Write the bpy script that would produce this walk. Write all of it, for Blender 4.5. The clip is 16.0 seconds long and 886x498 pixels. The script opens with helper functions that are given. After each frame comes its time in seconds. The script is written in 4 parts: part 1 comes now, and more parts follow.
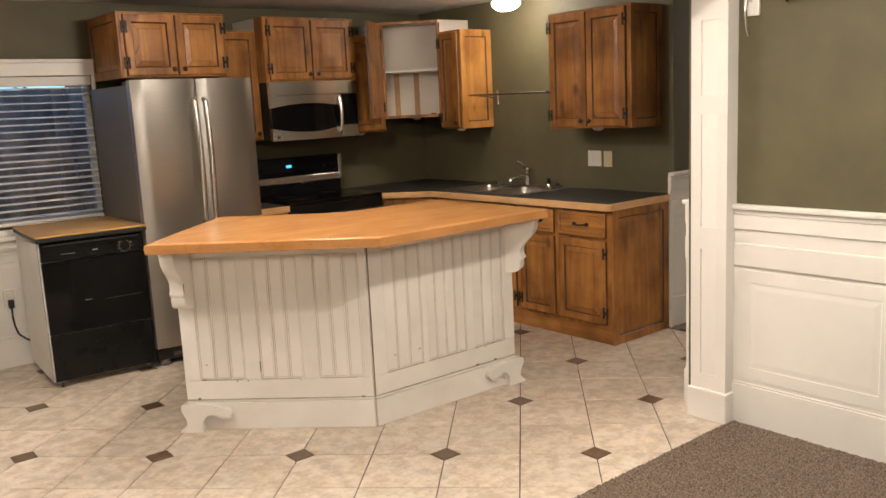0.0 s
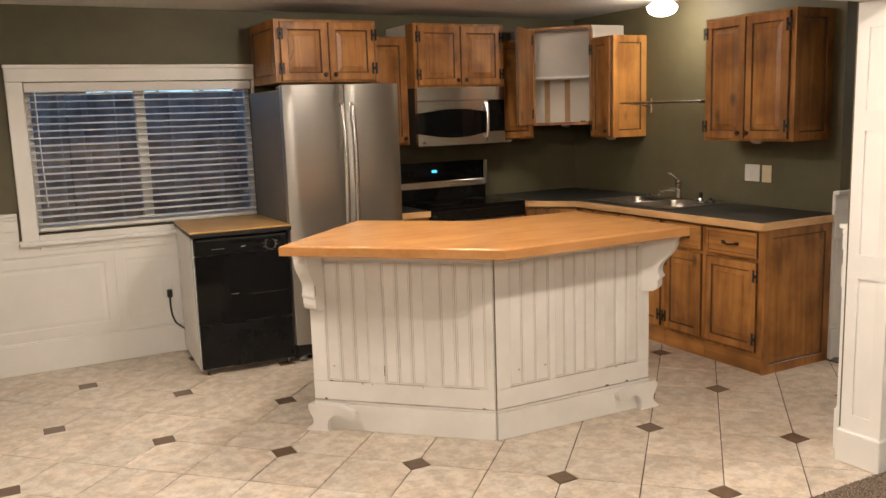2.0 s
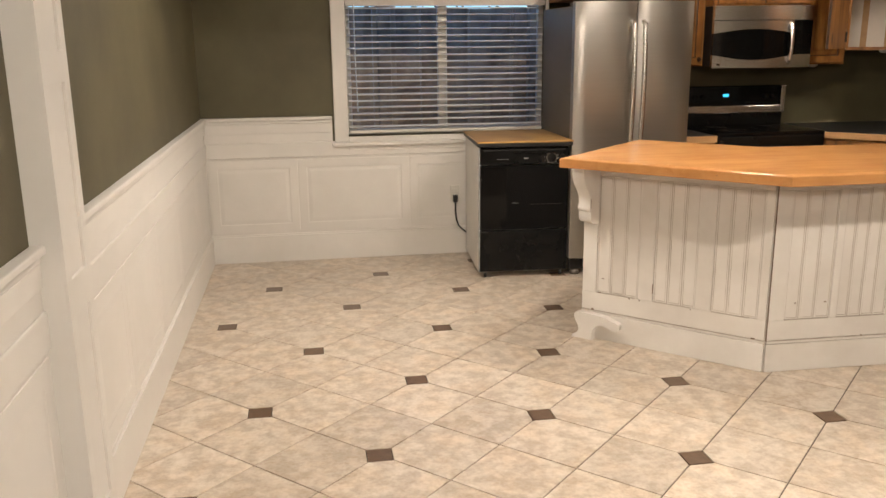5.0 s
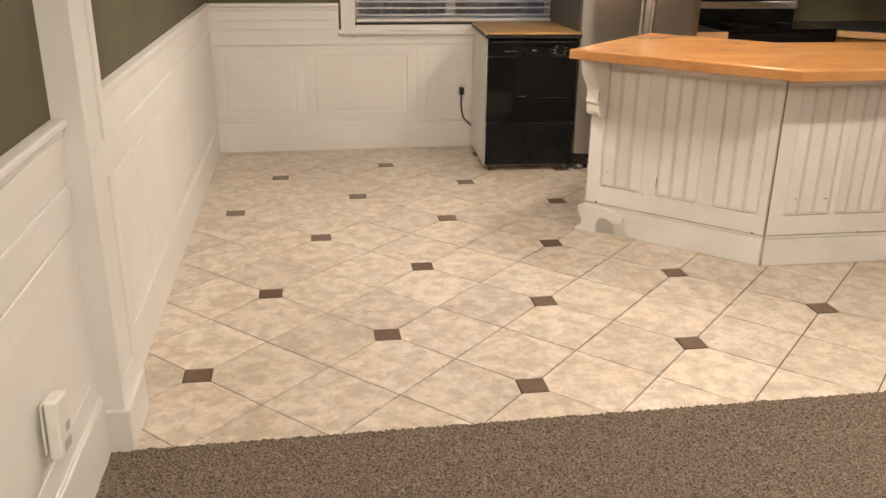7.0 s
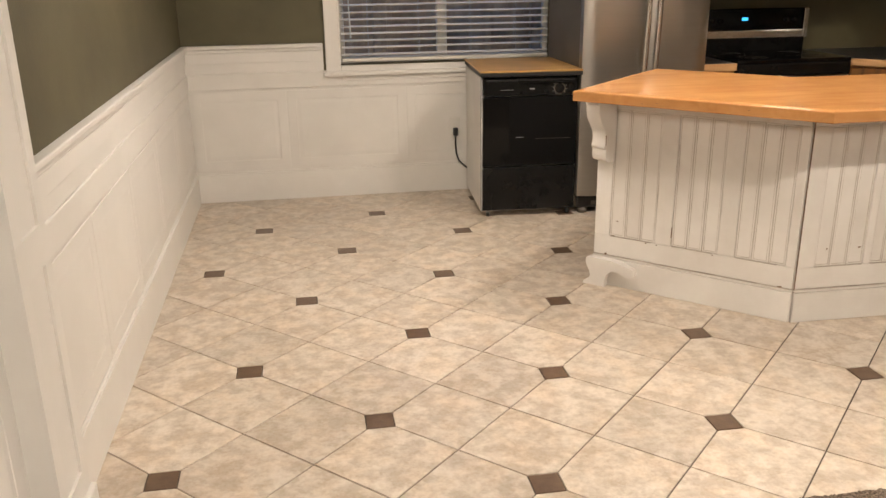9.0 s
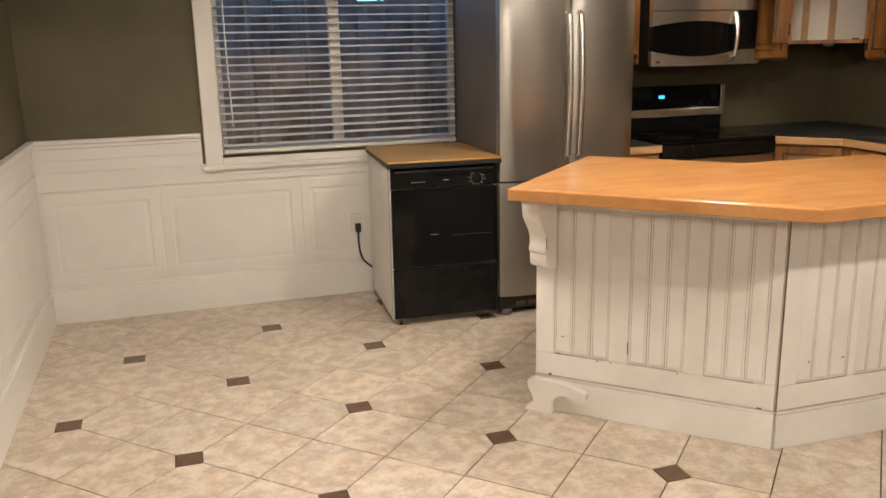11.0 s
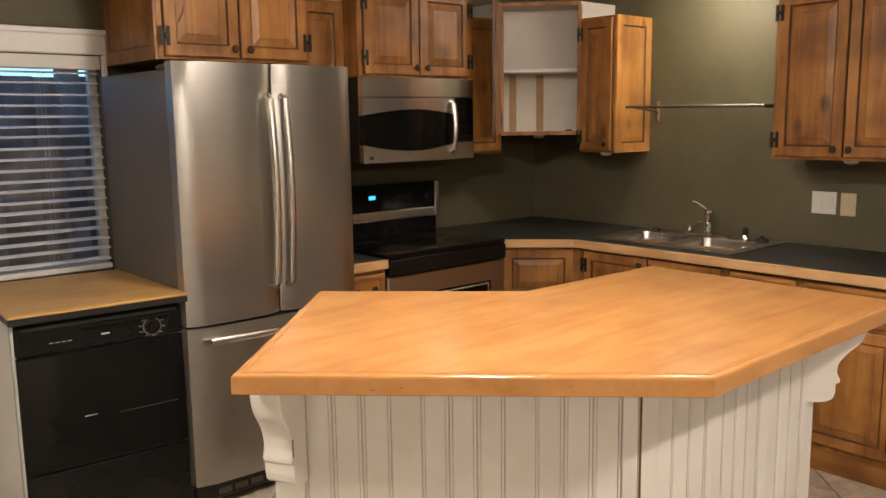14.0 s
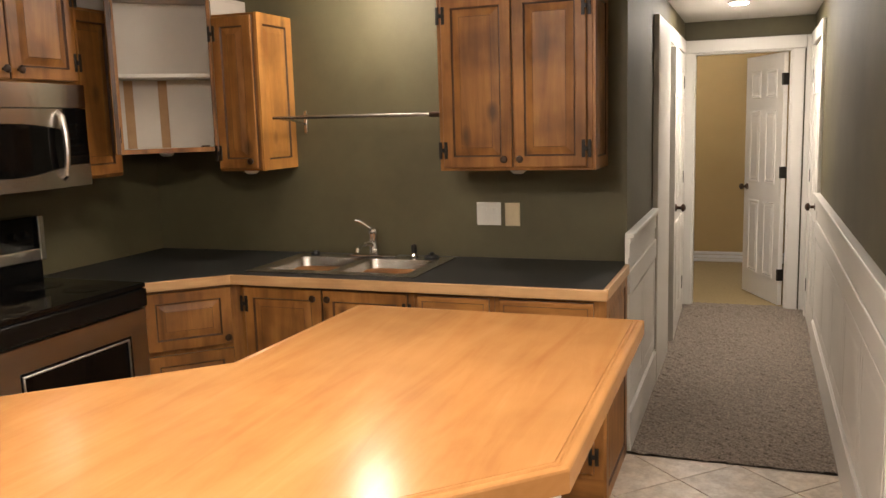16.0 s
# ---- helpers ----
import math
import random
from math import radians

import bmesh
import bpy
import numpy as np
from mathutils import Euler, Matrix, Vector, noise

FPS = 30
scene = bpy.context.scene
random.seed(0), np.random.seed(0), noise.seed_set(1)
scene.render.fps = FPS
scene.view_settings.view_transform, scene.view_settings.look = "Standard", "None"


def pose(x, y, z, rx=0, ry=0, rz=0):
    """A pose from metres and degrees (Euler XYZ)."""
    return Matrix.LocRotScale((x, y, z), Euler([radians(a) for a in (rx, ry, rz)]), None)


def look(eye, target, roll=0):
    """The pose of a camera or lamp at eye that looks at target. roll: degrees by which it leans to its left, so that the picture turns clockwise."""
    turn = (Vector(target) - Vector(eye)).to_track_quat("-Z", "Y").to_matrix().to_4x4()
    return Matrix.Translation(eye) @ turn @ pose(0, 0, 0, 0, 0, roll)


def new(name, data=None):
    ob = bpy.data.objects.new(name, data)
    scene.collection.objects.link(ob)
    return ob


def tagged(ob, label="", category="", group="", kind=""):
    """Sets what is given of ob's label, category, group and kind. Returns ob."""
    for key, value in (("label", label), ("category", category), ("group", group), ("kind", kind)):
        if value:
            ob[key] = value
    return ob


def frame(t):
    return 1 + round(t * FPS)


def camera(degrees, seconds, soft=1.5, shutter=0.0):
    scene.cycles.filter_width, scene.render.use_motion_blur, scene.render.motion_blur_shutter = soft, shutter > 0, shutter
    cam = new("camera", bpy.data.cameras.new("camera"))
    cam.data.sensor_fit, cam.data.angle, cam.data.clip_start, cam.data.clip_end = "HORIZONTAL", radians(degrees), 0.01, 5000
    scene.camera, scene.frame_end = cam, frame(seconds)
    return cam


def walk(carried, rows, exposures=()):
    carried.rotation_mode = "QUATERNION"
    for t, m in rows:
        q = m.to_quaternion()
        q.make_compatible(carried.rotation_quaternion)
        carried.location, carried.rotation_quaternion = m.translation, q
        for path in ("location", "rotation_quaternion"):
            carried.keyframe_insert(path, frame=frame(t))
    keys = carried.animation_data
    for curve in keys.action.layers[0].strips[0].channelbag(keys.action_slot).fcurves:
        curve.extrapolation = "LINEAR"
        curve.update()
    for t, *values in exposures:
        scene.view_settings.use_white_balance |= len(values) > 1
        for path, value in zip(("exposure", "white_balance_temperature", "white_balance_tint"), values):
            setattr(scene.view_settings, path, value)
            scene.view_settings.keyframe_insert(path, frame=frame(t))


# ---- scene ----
cam = camera(55.6, 16.0)
PATH = [
    (0, (0.161, 0.157, 1.5), (1.408, 1.683, 1.16), -2.8),
    (0.5, (0.201, 0.212, 1.52), (1.421, 1.763, 1.196), -3.0),
    (1, (0.222, 0.219, 1.52), (1.391, 1.81, 1.203), -2.7),
    (1.5, (0.29, 0.176, 1.524), (1.363, 1.834, 1.207), -2.3),
    (2, (0.337, 0.136, 1.525), (1.267, 1.877, 1.206), -1.9),
    (2.5, (0.367, 0.107, 1.518), (1.132, 1.927, 1.194), -1.6),
    (3, (0.372, 0.089, 1.511), (0.959, 1.972, 1.18), -1.4),
    (3.5, (0.381, 0.085, 1.5), (0.829, 2.003, 1.156), -1.2),
    (4, (0.365, 0.071, 1.505), (0.728, 2.001, 1.13), -1.2),
    (4.5, (0.327, 0.045, 1.498), (0.647, 1.975, 1.079), -1.1),
    (5, (0.282, -0.007, 1.492), (0.588, 1.91, 1.013), -0.6),
    (7.3, (0.231, -0.071, 1.458), (0.53, 1.769, 0.733), 0.7),
    (7.5, (0.23, -0.062, 1.463), (0.528, 1.775, 0.731), 0.6),
    (8, (0.232, -0.012, 1.463), (0.528, 1.83, 0.743), 0.0),
    (8.5, (0.26, 0.142, 1.467), (0.559, 1.997, 0.782), -0.4),
    (8.7, (0.285, 0.211, 1.48), (0.584, 2.071, 0.81), -0.6),
    (11, (0.327, 1.018, 1.486), (0.907, 2.869, 0.999), -1.2),
    (11.5, (0.427, 1.186, 1.498), (1.112, 3.006, 1.031), -1.1),
    (12, (0.445, 1.377, 1.489), (1.256, 3.152, 1.051), -0.7),
    (12.5, (0.457, 1.614, 1.502), (1.391, 3.335, 1.093), -0.8),
    (13, (0.488, 1.796, 1.503), (1.555, 3.445, 1.122), -0.8),
    (13.5, (0.597, 2.019, 1.508), (1.778, 3.598, 1.177), -0.6),
    (14, (0.629, 2.165, 1.506), (1.934, 3.649, 1.199), -0.8),
    (14.5, (0.633, 2.384, 1.521), (2.096, 3.715, 1.224), -1.9),
    (15, (0.71, 2.517, 1.512), (2.306, 3.687, 1.217), -2.9),
    (15.3, (0.75, 2.646, 1.516), (2.432, 3.686, 1.217), -2.3),
    (15.5, (0.823, 2.685, 1.513), (2.55, 3.649, 1.216), -2.5),
    (16, (0.918, 2.813, 1.516), (2.77, 3.504, 1.215), -1.7),
]
walk(cam, [(t, look(eye, target, roll)) for t, eye, target, roll in PATH])

# ---- light ----
world = bpy.data.worlds.new("world")
scene.world = world
world.use_nodes = True
_bg = world.node_tree.nodes["Background"]
_sky = world.node_tree.nodes.new("ShaderNodeTexSky")
_sky.sky_type = "NISHITA"
_sky.sun_disc = False
_sky.sun_elevation = radians(20)
_sky.sun_rotation = radians(180)
_sky.ozone_density = 10.0
_sky.dust_density = 0.2
world.node_tree.links.new(_sky.outputs[0], _bg.inputs[0])
_bg.inputs[1].default_value = 0.15
scene.view_settings.exposure = 0.68
WARM = (1.0, 0.878, 0.755)


# ---- materials ----
def material(name, color, rough=0.6, metal=0.0):
    m = bpy.data.materials.new(name)
    m.use_nodes = True
    b = m.node_tree.nodes["Principled BSDF"]
    b.inputs["Base Color"].default_value = (*color, 1)
    b.inputs["Roughness"].default_value = rough
    b.inputs["Metallic"].default_value = metal
    return m


def node(m, kind, **kw):
    n = m.node_tree.nodes.new(kind)
    for k, v in kw.items():
        n.inputs[k.replace("_", " ")].default_value = v
    return n


def wire(m, a, b):
    m.node_tree.links.new(a, b)


def coords(m, scale=(1, 1, 1), shift=True):
    """Object coordinates, moved by a random amount for each object."""
    tc = node(m, "ShaderNodeTexCoord")
    mp = node(m, "ShaderNodeMapping")
    mp.inputs["Scale"].default_value = scale
    wire(m, tc.outputs["Object"], mp.inputs["Vector"])
    if shift:
        oi = node(m, "ShaderNodeObjectInfo")
        mu = node(m, "ShaderNodeMath")
        mu.operation = "MULTIPLY"
        mu.inputs[1].default_value = 37.0
        wire(m, oi.outputs["Random"], mu.inputs[0])
        wire(m, mu.outputs[0], mp.inputs["Location"])
    return mp.outputs[0]


def ramp(m, fac, stops):
    r = node(m, "ShaderNodeValToRGB")
    els = r.color_ramp.elements
    while len(els) < len(stops):
        els.new(0.5)
    for e, (p, c) in zip(els, stops):
        e.position, e.color = p, (*c, 1)
    wire(m, fac, r.inputs[0])
    return r.outputs[0]


def bump(m, height, strength, distance):
    b = node(m, "ShaderNodeBump", Strength=strength, Distance=distance)
    wire(m, height, b.inputs["Height"])
    wire(m, b.outputs[0], m.node_tree.nodes["Principled BSDF"].inputs["Normal"])


def noisy(name, lo, hi, scale, rough=0.6, detail=6.0, metal=0.0, relief=0.0, relief_scale=None, stretch=(1, 1, 1), rough_var=0.0, shift=True, lo_at=0.3, hi_at=0.7):
    """Two-scale noise between two colours, with a fine relief."""
    m = material(name, hi, rough, metal)
    b = m.node_tree.nodes["Principled BSDF"]
    v = coords(m, stretch, shift)
    big = node(m, "ShaderNodeTexNoise", Scale=scale, Detail=detail, Roughness=0.6)
    wire(m, v, big.inputs["Vector"])
    wire(m, ramp(m, big.outputs[0], [(lo_at, lo), (hi_at, hi)]), b.inputs["Base Color"])
    fine = node(m, "ShaderNodeTexNoise", Scale=relief_scale or scale * 12, Detail=4.0)
    wire(m, v, fine.inputs["Vector"])
    if rough_var:
        mr = node(m, "ShaderNodeMapRange")
        mr.inputs[3].default_value, mr.inputs[4].default_value = max(0.02, rough - rough_var), min(1, rough + rough_var)
        wire(m, big.outputs[0], mr.inputs[0])
        wire(m, mr.outputs[0], b.inputs["Roughness"])
    if relief:
        bump(m, fine.outputs[0], 0.5, relief)
    return m


def wood(name, dark, mid, light, grain=(9, 9, 0.9), knots=True, rough=0.44, blotch=0.62):
    """Knotty stained wood with grain along the least scaled axis."""
    m = material(name, mid, rough)
    b = m.node_tree.nodes["Principled BSDF"]
    v = coords(m, grain)
    g1 = node(m, "ShaderNodeTexNoise", Scale=1.6, Detail=8.0, Roughness=0.62, Distortion=0.7)
    wire(m, v, g1.inputs["Vector"])
    col = ramp(m, g1.outputs[0], [(0.25, dark), (0.5, mid), (0.75, light)])
    v2 = coords(m, (1, 1, 1))
    blot = node(m, "ShaderNodeTexNoise", Scale=4.5, Detail=3.0)
    wire(m, v2, blot.inputs["Vector"])
    mix = node(m, "ShaderNodeMix")
    mix.data_type, mix.blend_type = "RGBA", "MULTIPLY"
    mix.inputs["Factor"].default_value = blotch
    wire(m, col, mix.inputs[6])
    wire(m, ramp(m, blot.outputs[0], [(0.34, (0.34, 0.27, 0.21)), (0.58, (1, 1, 1))]), mix.inputs[7])
    out = mix.outputs[2]
    if knots:
        vk = coords(m, (6, 6, 3.2) if grain[2] < 2 else (3.2, 6, 6))
        vo = node(m, "ShaderNodeTexVoronoi", Scale=0.9)
        wire(m, vk, vo.inputs["Vector"])
        mk = node(m, "ShaderNodeMix")
        mk.data_type = "RGBA"
        mk.inputs[7].default_value = (*[c * 0.45 for c in dark], 1)
        wire(m, ramp(m, vo.outputs["Distance"], [(0.05, (0.9, 0.9, 0.9)), (0.16, (0, 0, 0))]), mk.inputs["Factor"])
        wire(m, out, mk.inputs[6])
        out = mk.outputs[2]
    wire(m, out, b.inputs["Base Color"])
    b.inputs["Specular IOR Level"].default_value = 0.4
    bump(m, g1.outputs[0], 0.2, 0.002)
    return m


GREEN = noisy("olive_wall_paint", (0.073, 0.0615, 0.030), (0.107, 0.092, 0.046), 2.4, 0.62, relief=0.0012, relief_scale=130, shift=False)
WHITE = noisy("white_trim_paint", (0.66, 0.635, 0.595), (0.74, 0.715, 0.675), 2.2, 0.38, relief=0.0005, relief_scale=60, rough_var=0.08)
CEIL = noisy("ceiling_paint", (0.56, 0.54, 0.50), (0.62, 0.60, 0.56), 1.5, 0.9, relief=0.004, relief_scale=90, shift=False)
YELLOW = noisy("ochre_wall_paint", (0.36, 0.25, 0.10), (0.41, 0.29, 0.12), 1.2, 0.7, relief=0.001, relief_scale=120)
ISLAND_WHITE = noisy("worn_white_paint", (0.62, 0.585, 0.54), (0.74, 0.715, 0.675), 3.0, 0.42, relief=0.0006, relief_scale=45, rough_var=0.1)
GLAZE_WHITE = noisy("rubbed_grey_glaze", (0.30, 0.25, 0.205), (0.55, 0.50, 0.44), 9.0, 0.5)
CHIP = noisy("chipped_paint_wood", (0.10, 0.06, 0.03), (0.2, 0.12, 0.06), 30.0, 0.8)
ALDER = wood("knotty_alder", (0.160, 0.064, 0.015), (0.320, 0.137, 0.034), (0.46, 0.212, 0.057))
ALDER_X = wood("knotty_alder_crosswise", (0.160, 0.064, 0.015), (0.320, 0.137, 0.034), (0.46, 0.212, 0.057), grain=(0.9, 9, 9))
# paler raw pine, with the sink lamp's light mixed into its colour
LAMPLIT_PINE = wood("lamplit_pine", (0.36, 0.155, 0.036), (0.50, 0.235, 0.06), (0.60, 0.31, 0.09))
GLAZE = noisy("dark_wood_glaze", (0.032, 0.012, 0.004), (0.11, 0.042, 0.012), 8.0, 0.45)
BUTCHER = wood("maple_worktop", (0.395, 0.172, 0.056), (0.46, 0.220, 0.076), (0.51, 0.258, 0.095), grain=(1.1, 9, 9), knots=False, rough=0.19, blotch=0.17)
BUTCHER.node_tree.nodes["Principled BSDF"].inputs["Specular IOR Level"].default_value = 0.15
EDGE = wood("maple_edging", (0.50, 0.29, 0.13), (0.60, 0.36, 0.17), (0.68, 0.43, 0.22), grain=(2, 2, 20), knots=False, rough=0.35, blotch=0.25)
LAMTOP = wood("oak_top", (0.42, 0.235, 0.07), (0.52, 0.305, 0.10), (0.58, 0.355, 0.125), grain=(1.5, 14, 14), knots=False, rough=0.35, blotch=0.25)
LAMINATE = noisy("black_laminate", (0.016, 0.017, 0.017), (0.030, 0.031, 0.030), 40.0, 0.42, relief=0.0004, relief_scale=300)
TILE = noisy("travertine_tile", (0.47, 0.395, 0.315), (0.65, 0.575, 0.485), 15.0, 0.33, lo_at=0.40, hi_at=0.60, detail=10.0, relief=0.0008, relief_scale=40, rough_var=0.1)
DOT = noisy("brown_accent_tile", (0.085, 0.048, 0.026), (0.13, 0.078, 0.044), 26.0, 0.4, relief=0.0006)
GROUT = noisy("grout", (0.06, 0.045, 0.033), (0.11, 0.086, 0.065), 20.0, 0.9, shift=False)
CARPET = noisy("taupe_carpet", (0.030, 0.021, 0.014), (0.25, 0.190, 0.142), 150.0, 1.0, detail=4.0, relief=0.004, relief_scale=260, lo_at=0.34, hi_at=0.66, shift=False)
# greyer copy of the taupe carpet, lightened to carry the hall's light
HALL_CARPET = noisy("lamplit_hall_carpet", (0.075, 0.060, 0.047), (0.31, 0.255, 0.208), 90.0, 1.0, detail=4.0, relief=0.004, relief_scale=200, lo_at=0.32, hi_at=0.66, shift=False)
FAR_FLOOR = noisy("tan_carpet", (0.26, 0.19, 0.09), (0.32, 0.24, 0.12), 60.0, 1.0)
STEEL = noisy("brushed_steel", (0.452, 0.432, 0.398), (0.472, 0.452, 0.418), 2.0, 0.31, metal=1.0, stretch=(1, 1, 40))
STEEL_H = noisy("brushed_steel_level", (0.58, 0.55, 0.51), (0.64, 0.61, 0.57), 3.0, 0.27, metal=1.0, stretch=(1, 1, 60))
GREY = noisy("grey_side_panel", (0.095, 0.082, 0.065), (0.125, 0.109, 0.088), 3.0, 0.45, relief=0.0004, relief_scale=220)
CHROME = material("chrome", (0.75, 0.74, 0.72), 0.12, 1.0)
BLACK = noisy("black_enamel", (0.004, 0.004, 0.004), (0.008, 0.008, 0.0075), 4.0, 0.25)
BLACKGLASS = material("black_glass", (0.004, 0.004, 0.004), 0.08)
for _m, _v in ((BLACKGLASS, 0.22), (BLACK, 0.22), (LAMINATE, 0.3)):
    _m.node_tree.nodes["Principled BSDF"].inputs["Specular IOR Level"].default_value = _v
MATTEBLACK = material("black_plastic", (0.007, 0.007, 0.007), 0.5)
IRON = noisy("black_iron", (0.010, 0.008, 0.006), (0.022, 0.017, 0.012), 30.0, 0.5, metal=0.4)
BRONZE = noisy("bronze_knob", (0.03, 0.015, 0.008), (0.06, 0.03, 0.014), 40.0, 0.4, metal=0.5)
MELAMINE = noisy("white_cabinet_lining", (0.50, 0.455, 0.395), (0.58, 0.53, 0.465), 2.0, 0.6)
BARE = noisy("bare_pine_strip", (0.30, 0.17, 0.08), (0.38, 0.23, 0.11), 12.0, 0.7)
PLASTIC = material("white_plastic", (0.66, 0.64, 0.59), 0.35)
IVORY = material("ivory_plastic", (0.60, 0.50, 0.33), 0.35)
ENAMEL = noisy("white_side_enamel", (0.60, 0.58, 0.54), (0.70, 0.68, 0.63), 3.0, 0.35)
SLAT = material("blind_slat", (0.62, 0.595, 0.55), 0.4)
FENCE = wood("weathered_fence", (0.38, 0.26, 0.155), (0.54, 0.39, 0.25), (0.62, 0.47, 0.32), knots=False, rough=0.9)
EARTH = noisy("garden_soil", (0.03, 0.025, 0.02), (0.07, 0.06, 0.045), 5.0, 1.0, shift=False)
LEAF = noisy("hedge_leaf", (0.03, 0.07, 0.02), (0.06, 0.12, 0.035), 6.0, 0.7)
# near-black colour that holds the darkness of an unlit closet
DARK = material("unlit_interior_shade", (0.03, 0.027, 0.024), 0.9)
PRINT = material("grey_print", (0.35, 0.35, 0.34), 0.5)
GLASS = material("window_glass", (1, 1, 1), 0.0)
GLASS.node_tree.nodes["Principled BSDF"].inputs["Transmission Weight"].default_value = 1.0
GLASS.node_tree.nodes["Principled BSDF"].inputs["IOR"].default_value = 1.1


def lit_glass(name, strength):
    m = material(name, (0.9, 0.85, 0.75), 0.4)
    b = m.node_tree.nodes["Principled BSDF"]
    b.inputs["Emission Color"].default_value = (*WARM, 1)
    b.inputs["Emission Strength"].default_value = strength
    return m


LIT_SINK, LIT_ISLAND = lit_glass("lit_sink_globe", 46.0), lit_glass("lit_island_globe", 165.0)
LIT_LIVING, LIT_HALL, LIT_FAR = lit_glass("lit_living_disc", 400.0), lit_glass("lit_hall_disc", 620.0), lit_glass("lit_far_globe", 60.0)
LIT_REAR, LIT_DINING = lit_glass("lit_rear_globe", 430.0), lit_glass("lit_dining_disc", 270.0)
CLOCK = material("blue_clock_digits", (0.0, 0.1, 0.2), 0.4)
CLOCK.node_tree.nodes["Principled BSDF"].inputs["Emission Color"].default_value = (0.05, 0.45, 0.9, 1)
CLOCK.node_tree.nodes["Principled BSDF"].inputs["Emission Strength"].default_value = 1.2
# faint variation from tile to tile
_b = TILE.node_tree.nodes["Principled BSDF"]
_src = _b.inputs["Base Color"].links[0].from_socket
_v = coords(TILE, (1, 1, 1))
for _scale, _lo, _hi in ((55.0, (0.89, 0.865, 0.83), (1, 1, 1)), (7.0, (1.0, 0.96, 0.91), (0.98, 0.99, 1.0))):
    _n, _mul = node(TILE, "ShaderNodeTexNoise", Scale=_scale, Detail=5.0, Roughness=0.65), node(TILE, "ShaderNodeMix")
    _mul.data_type, _mul.blend_type = "RGBA", "MULTIPLY"
    _mul.inputs["Factor"].default_value = 1.0
    wire(TILE, _v, _n.inputs["Vector"])
    wire(TILE, _src, _mul.inputs[6])
    wire(TILE, ramp(TILE, _n.outputs[0], [(0.38, _lo), (0.56, _hi)]), _mul.inputs[7])
    _src = _mul.outputs[2]
_oi, _mr, _mx = node(TILE, "ShaderNodeObjectInfo"), node(TILE, "ShaderNodeMapRange"), node(TILE, "ShaderNodeHueSaturation")
_mr.inputs[3].default_value, _mr.inputs[4].default_value = 0.90, 1.06
wire(TILE, _oi.outputs["Random"], _mr.inputs[0])
wire(TILE, _mr.outputs[0], _mx.inputs["Value"])
wire(TILE, _src, _mx.inputs["Color"])
wire(TILE, _mx.outputs[0], _b.inputs["Base Color"])


# ---- mesh helpers ----
def mesh_object(name, bm, mats, m=None):
    if m is not None:
        bm.transform(m)
    bmesh.ops.recalc_face_normals(bm, faces=bm.faces)
    me = bpy.data.meshes.new(name)
    bm.to_mesh(me)
    bm.free()
    for mat in mats if isinstance(mats, (list, tuple)) else (mats,):
        me.materials.append(mat)
    return new(name, me)


def part(name, bm, mats, parent, label="", m=None, smooth=False):
    ob = mesh_object(name, bm, mats, m)
    ob.parent = parent
    if smooth:
        for p in ob.data.polygons:
            p.use_smooth = True
        ob.data.set_sharp_from_angle(angle=radians(35))
    if label:
        tagged(ob, label)
    return ob


def thing(name, label, category, m=None, group="", kind=""):
    ob = new(name)
    ob.empty_display_size = 0.1
    if m is not None:
        ob.matrix_basis = m
    return tagged(ob, label, category, group, kind)


def structure(name, bm, mats, label, category):
    return tagged(mesh_object(name, bm, mats), label, category, kind="structure")


def box(x0, y0, z0, x1, y1, z1, bevel=0.0, seg=1, bm=None, mat=0):
    bm = bm or bmesh.new()
    vs = [bm.verts.new((x, y, z)) for z in (z0, z1) for x, y in ((x0, y0), (x1, y0), (x1, y1), (x0, y1))]
    fs = [bm.faces.new([vs[i] for i in f]) for f in ((3, 2, 1, 0), (4, 5, 6, 7), (0, 1, 5, 4), (1, 2, 6, 5), (2, 3, 7, 6), (3, 0, 4, 7))]
    for f in fs:
        f.material_index = mat
    if bevel:
        es = list({e for f in fs for e in f.edges})
        bmesh.ops.bevel(bm, geom=es, offset=bevel, segments=seg, affect="EDGES", profile=0.5)
    return bm


def prism(pts, z0, z1, bevel=0.0, seg=1, bm=None, mat=0):
    """An upright prism over a polygon; bevel rounds the edges of its top and bottom."""
    bm = bm or bmesh.new()
    lo = [bm.verts.new((x, y, z0)) for x, y in pts]
    hi = [bm.verts.new((x, y, z1)) for x, y in pts]
    n = len(pts)
    a, b = bm.faces.new(lo[::-1]), bm.faces.new(hi)
    fs = [a, b] + [bm.faces.new((lo[i], lo[(i + 1) % n], hi[(i + 1) % n], hi[i])) for i in range(n)]
    for f in fs:
        f.material_index = mat
    if bevel:
        bmesh.ops.bevel(bm, geom=list({e for f in fs for e in f.edges}), offset=bevel, segments=seg, affect="EDGES", profile=0.5)
    return bm


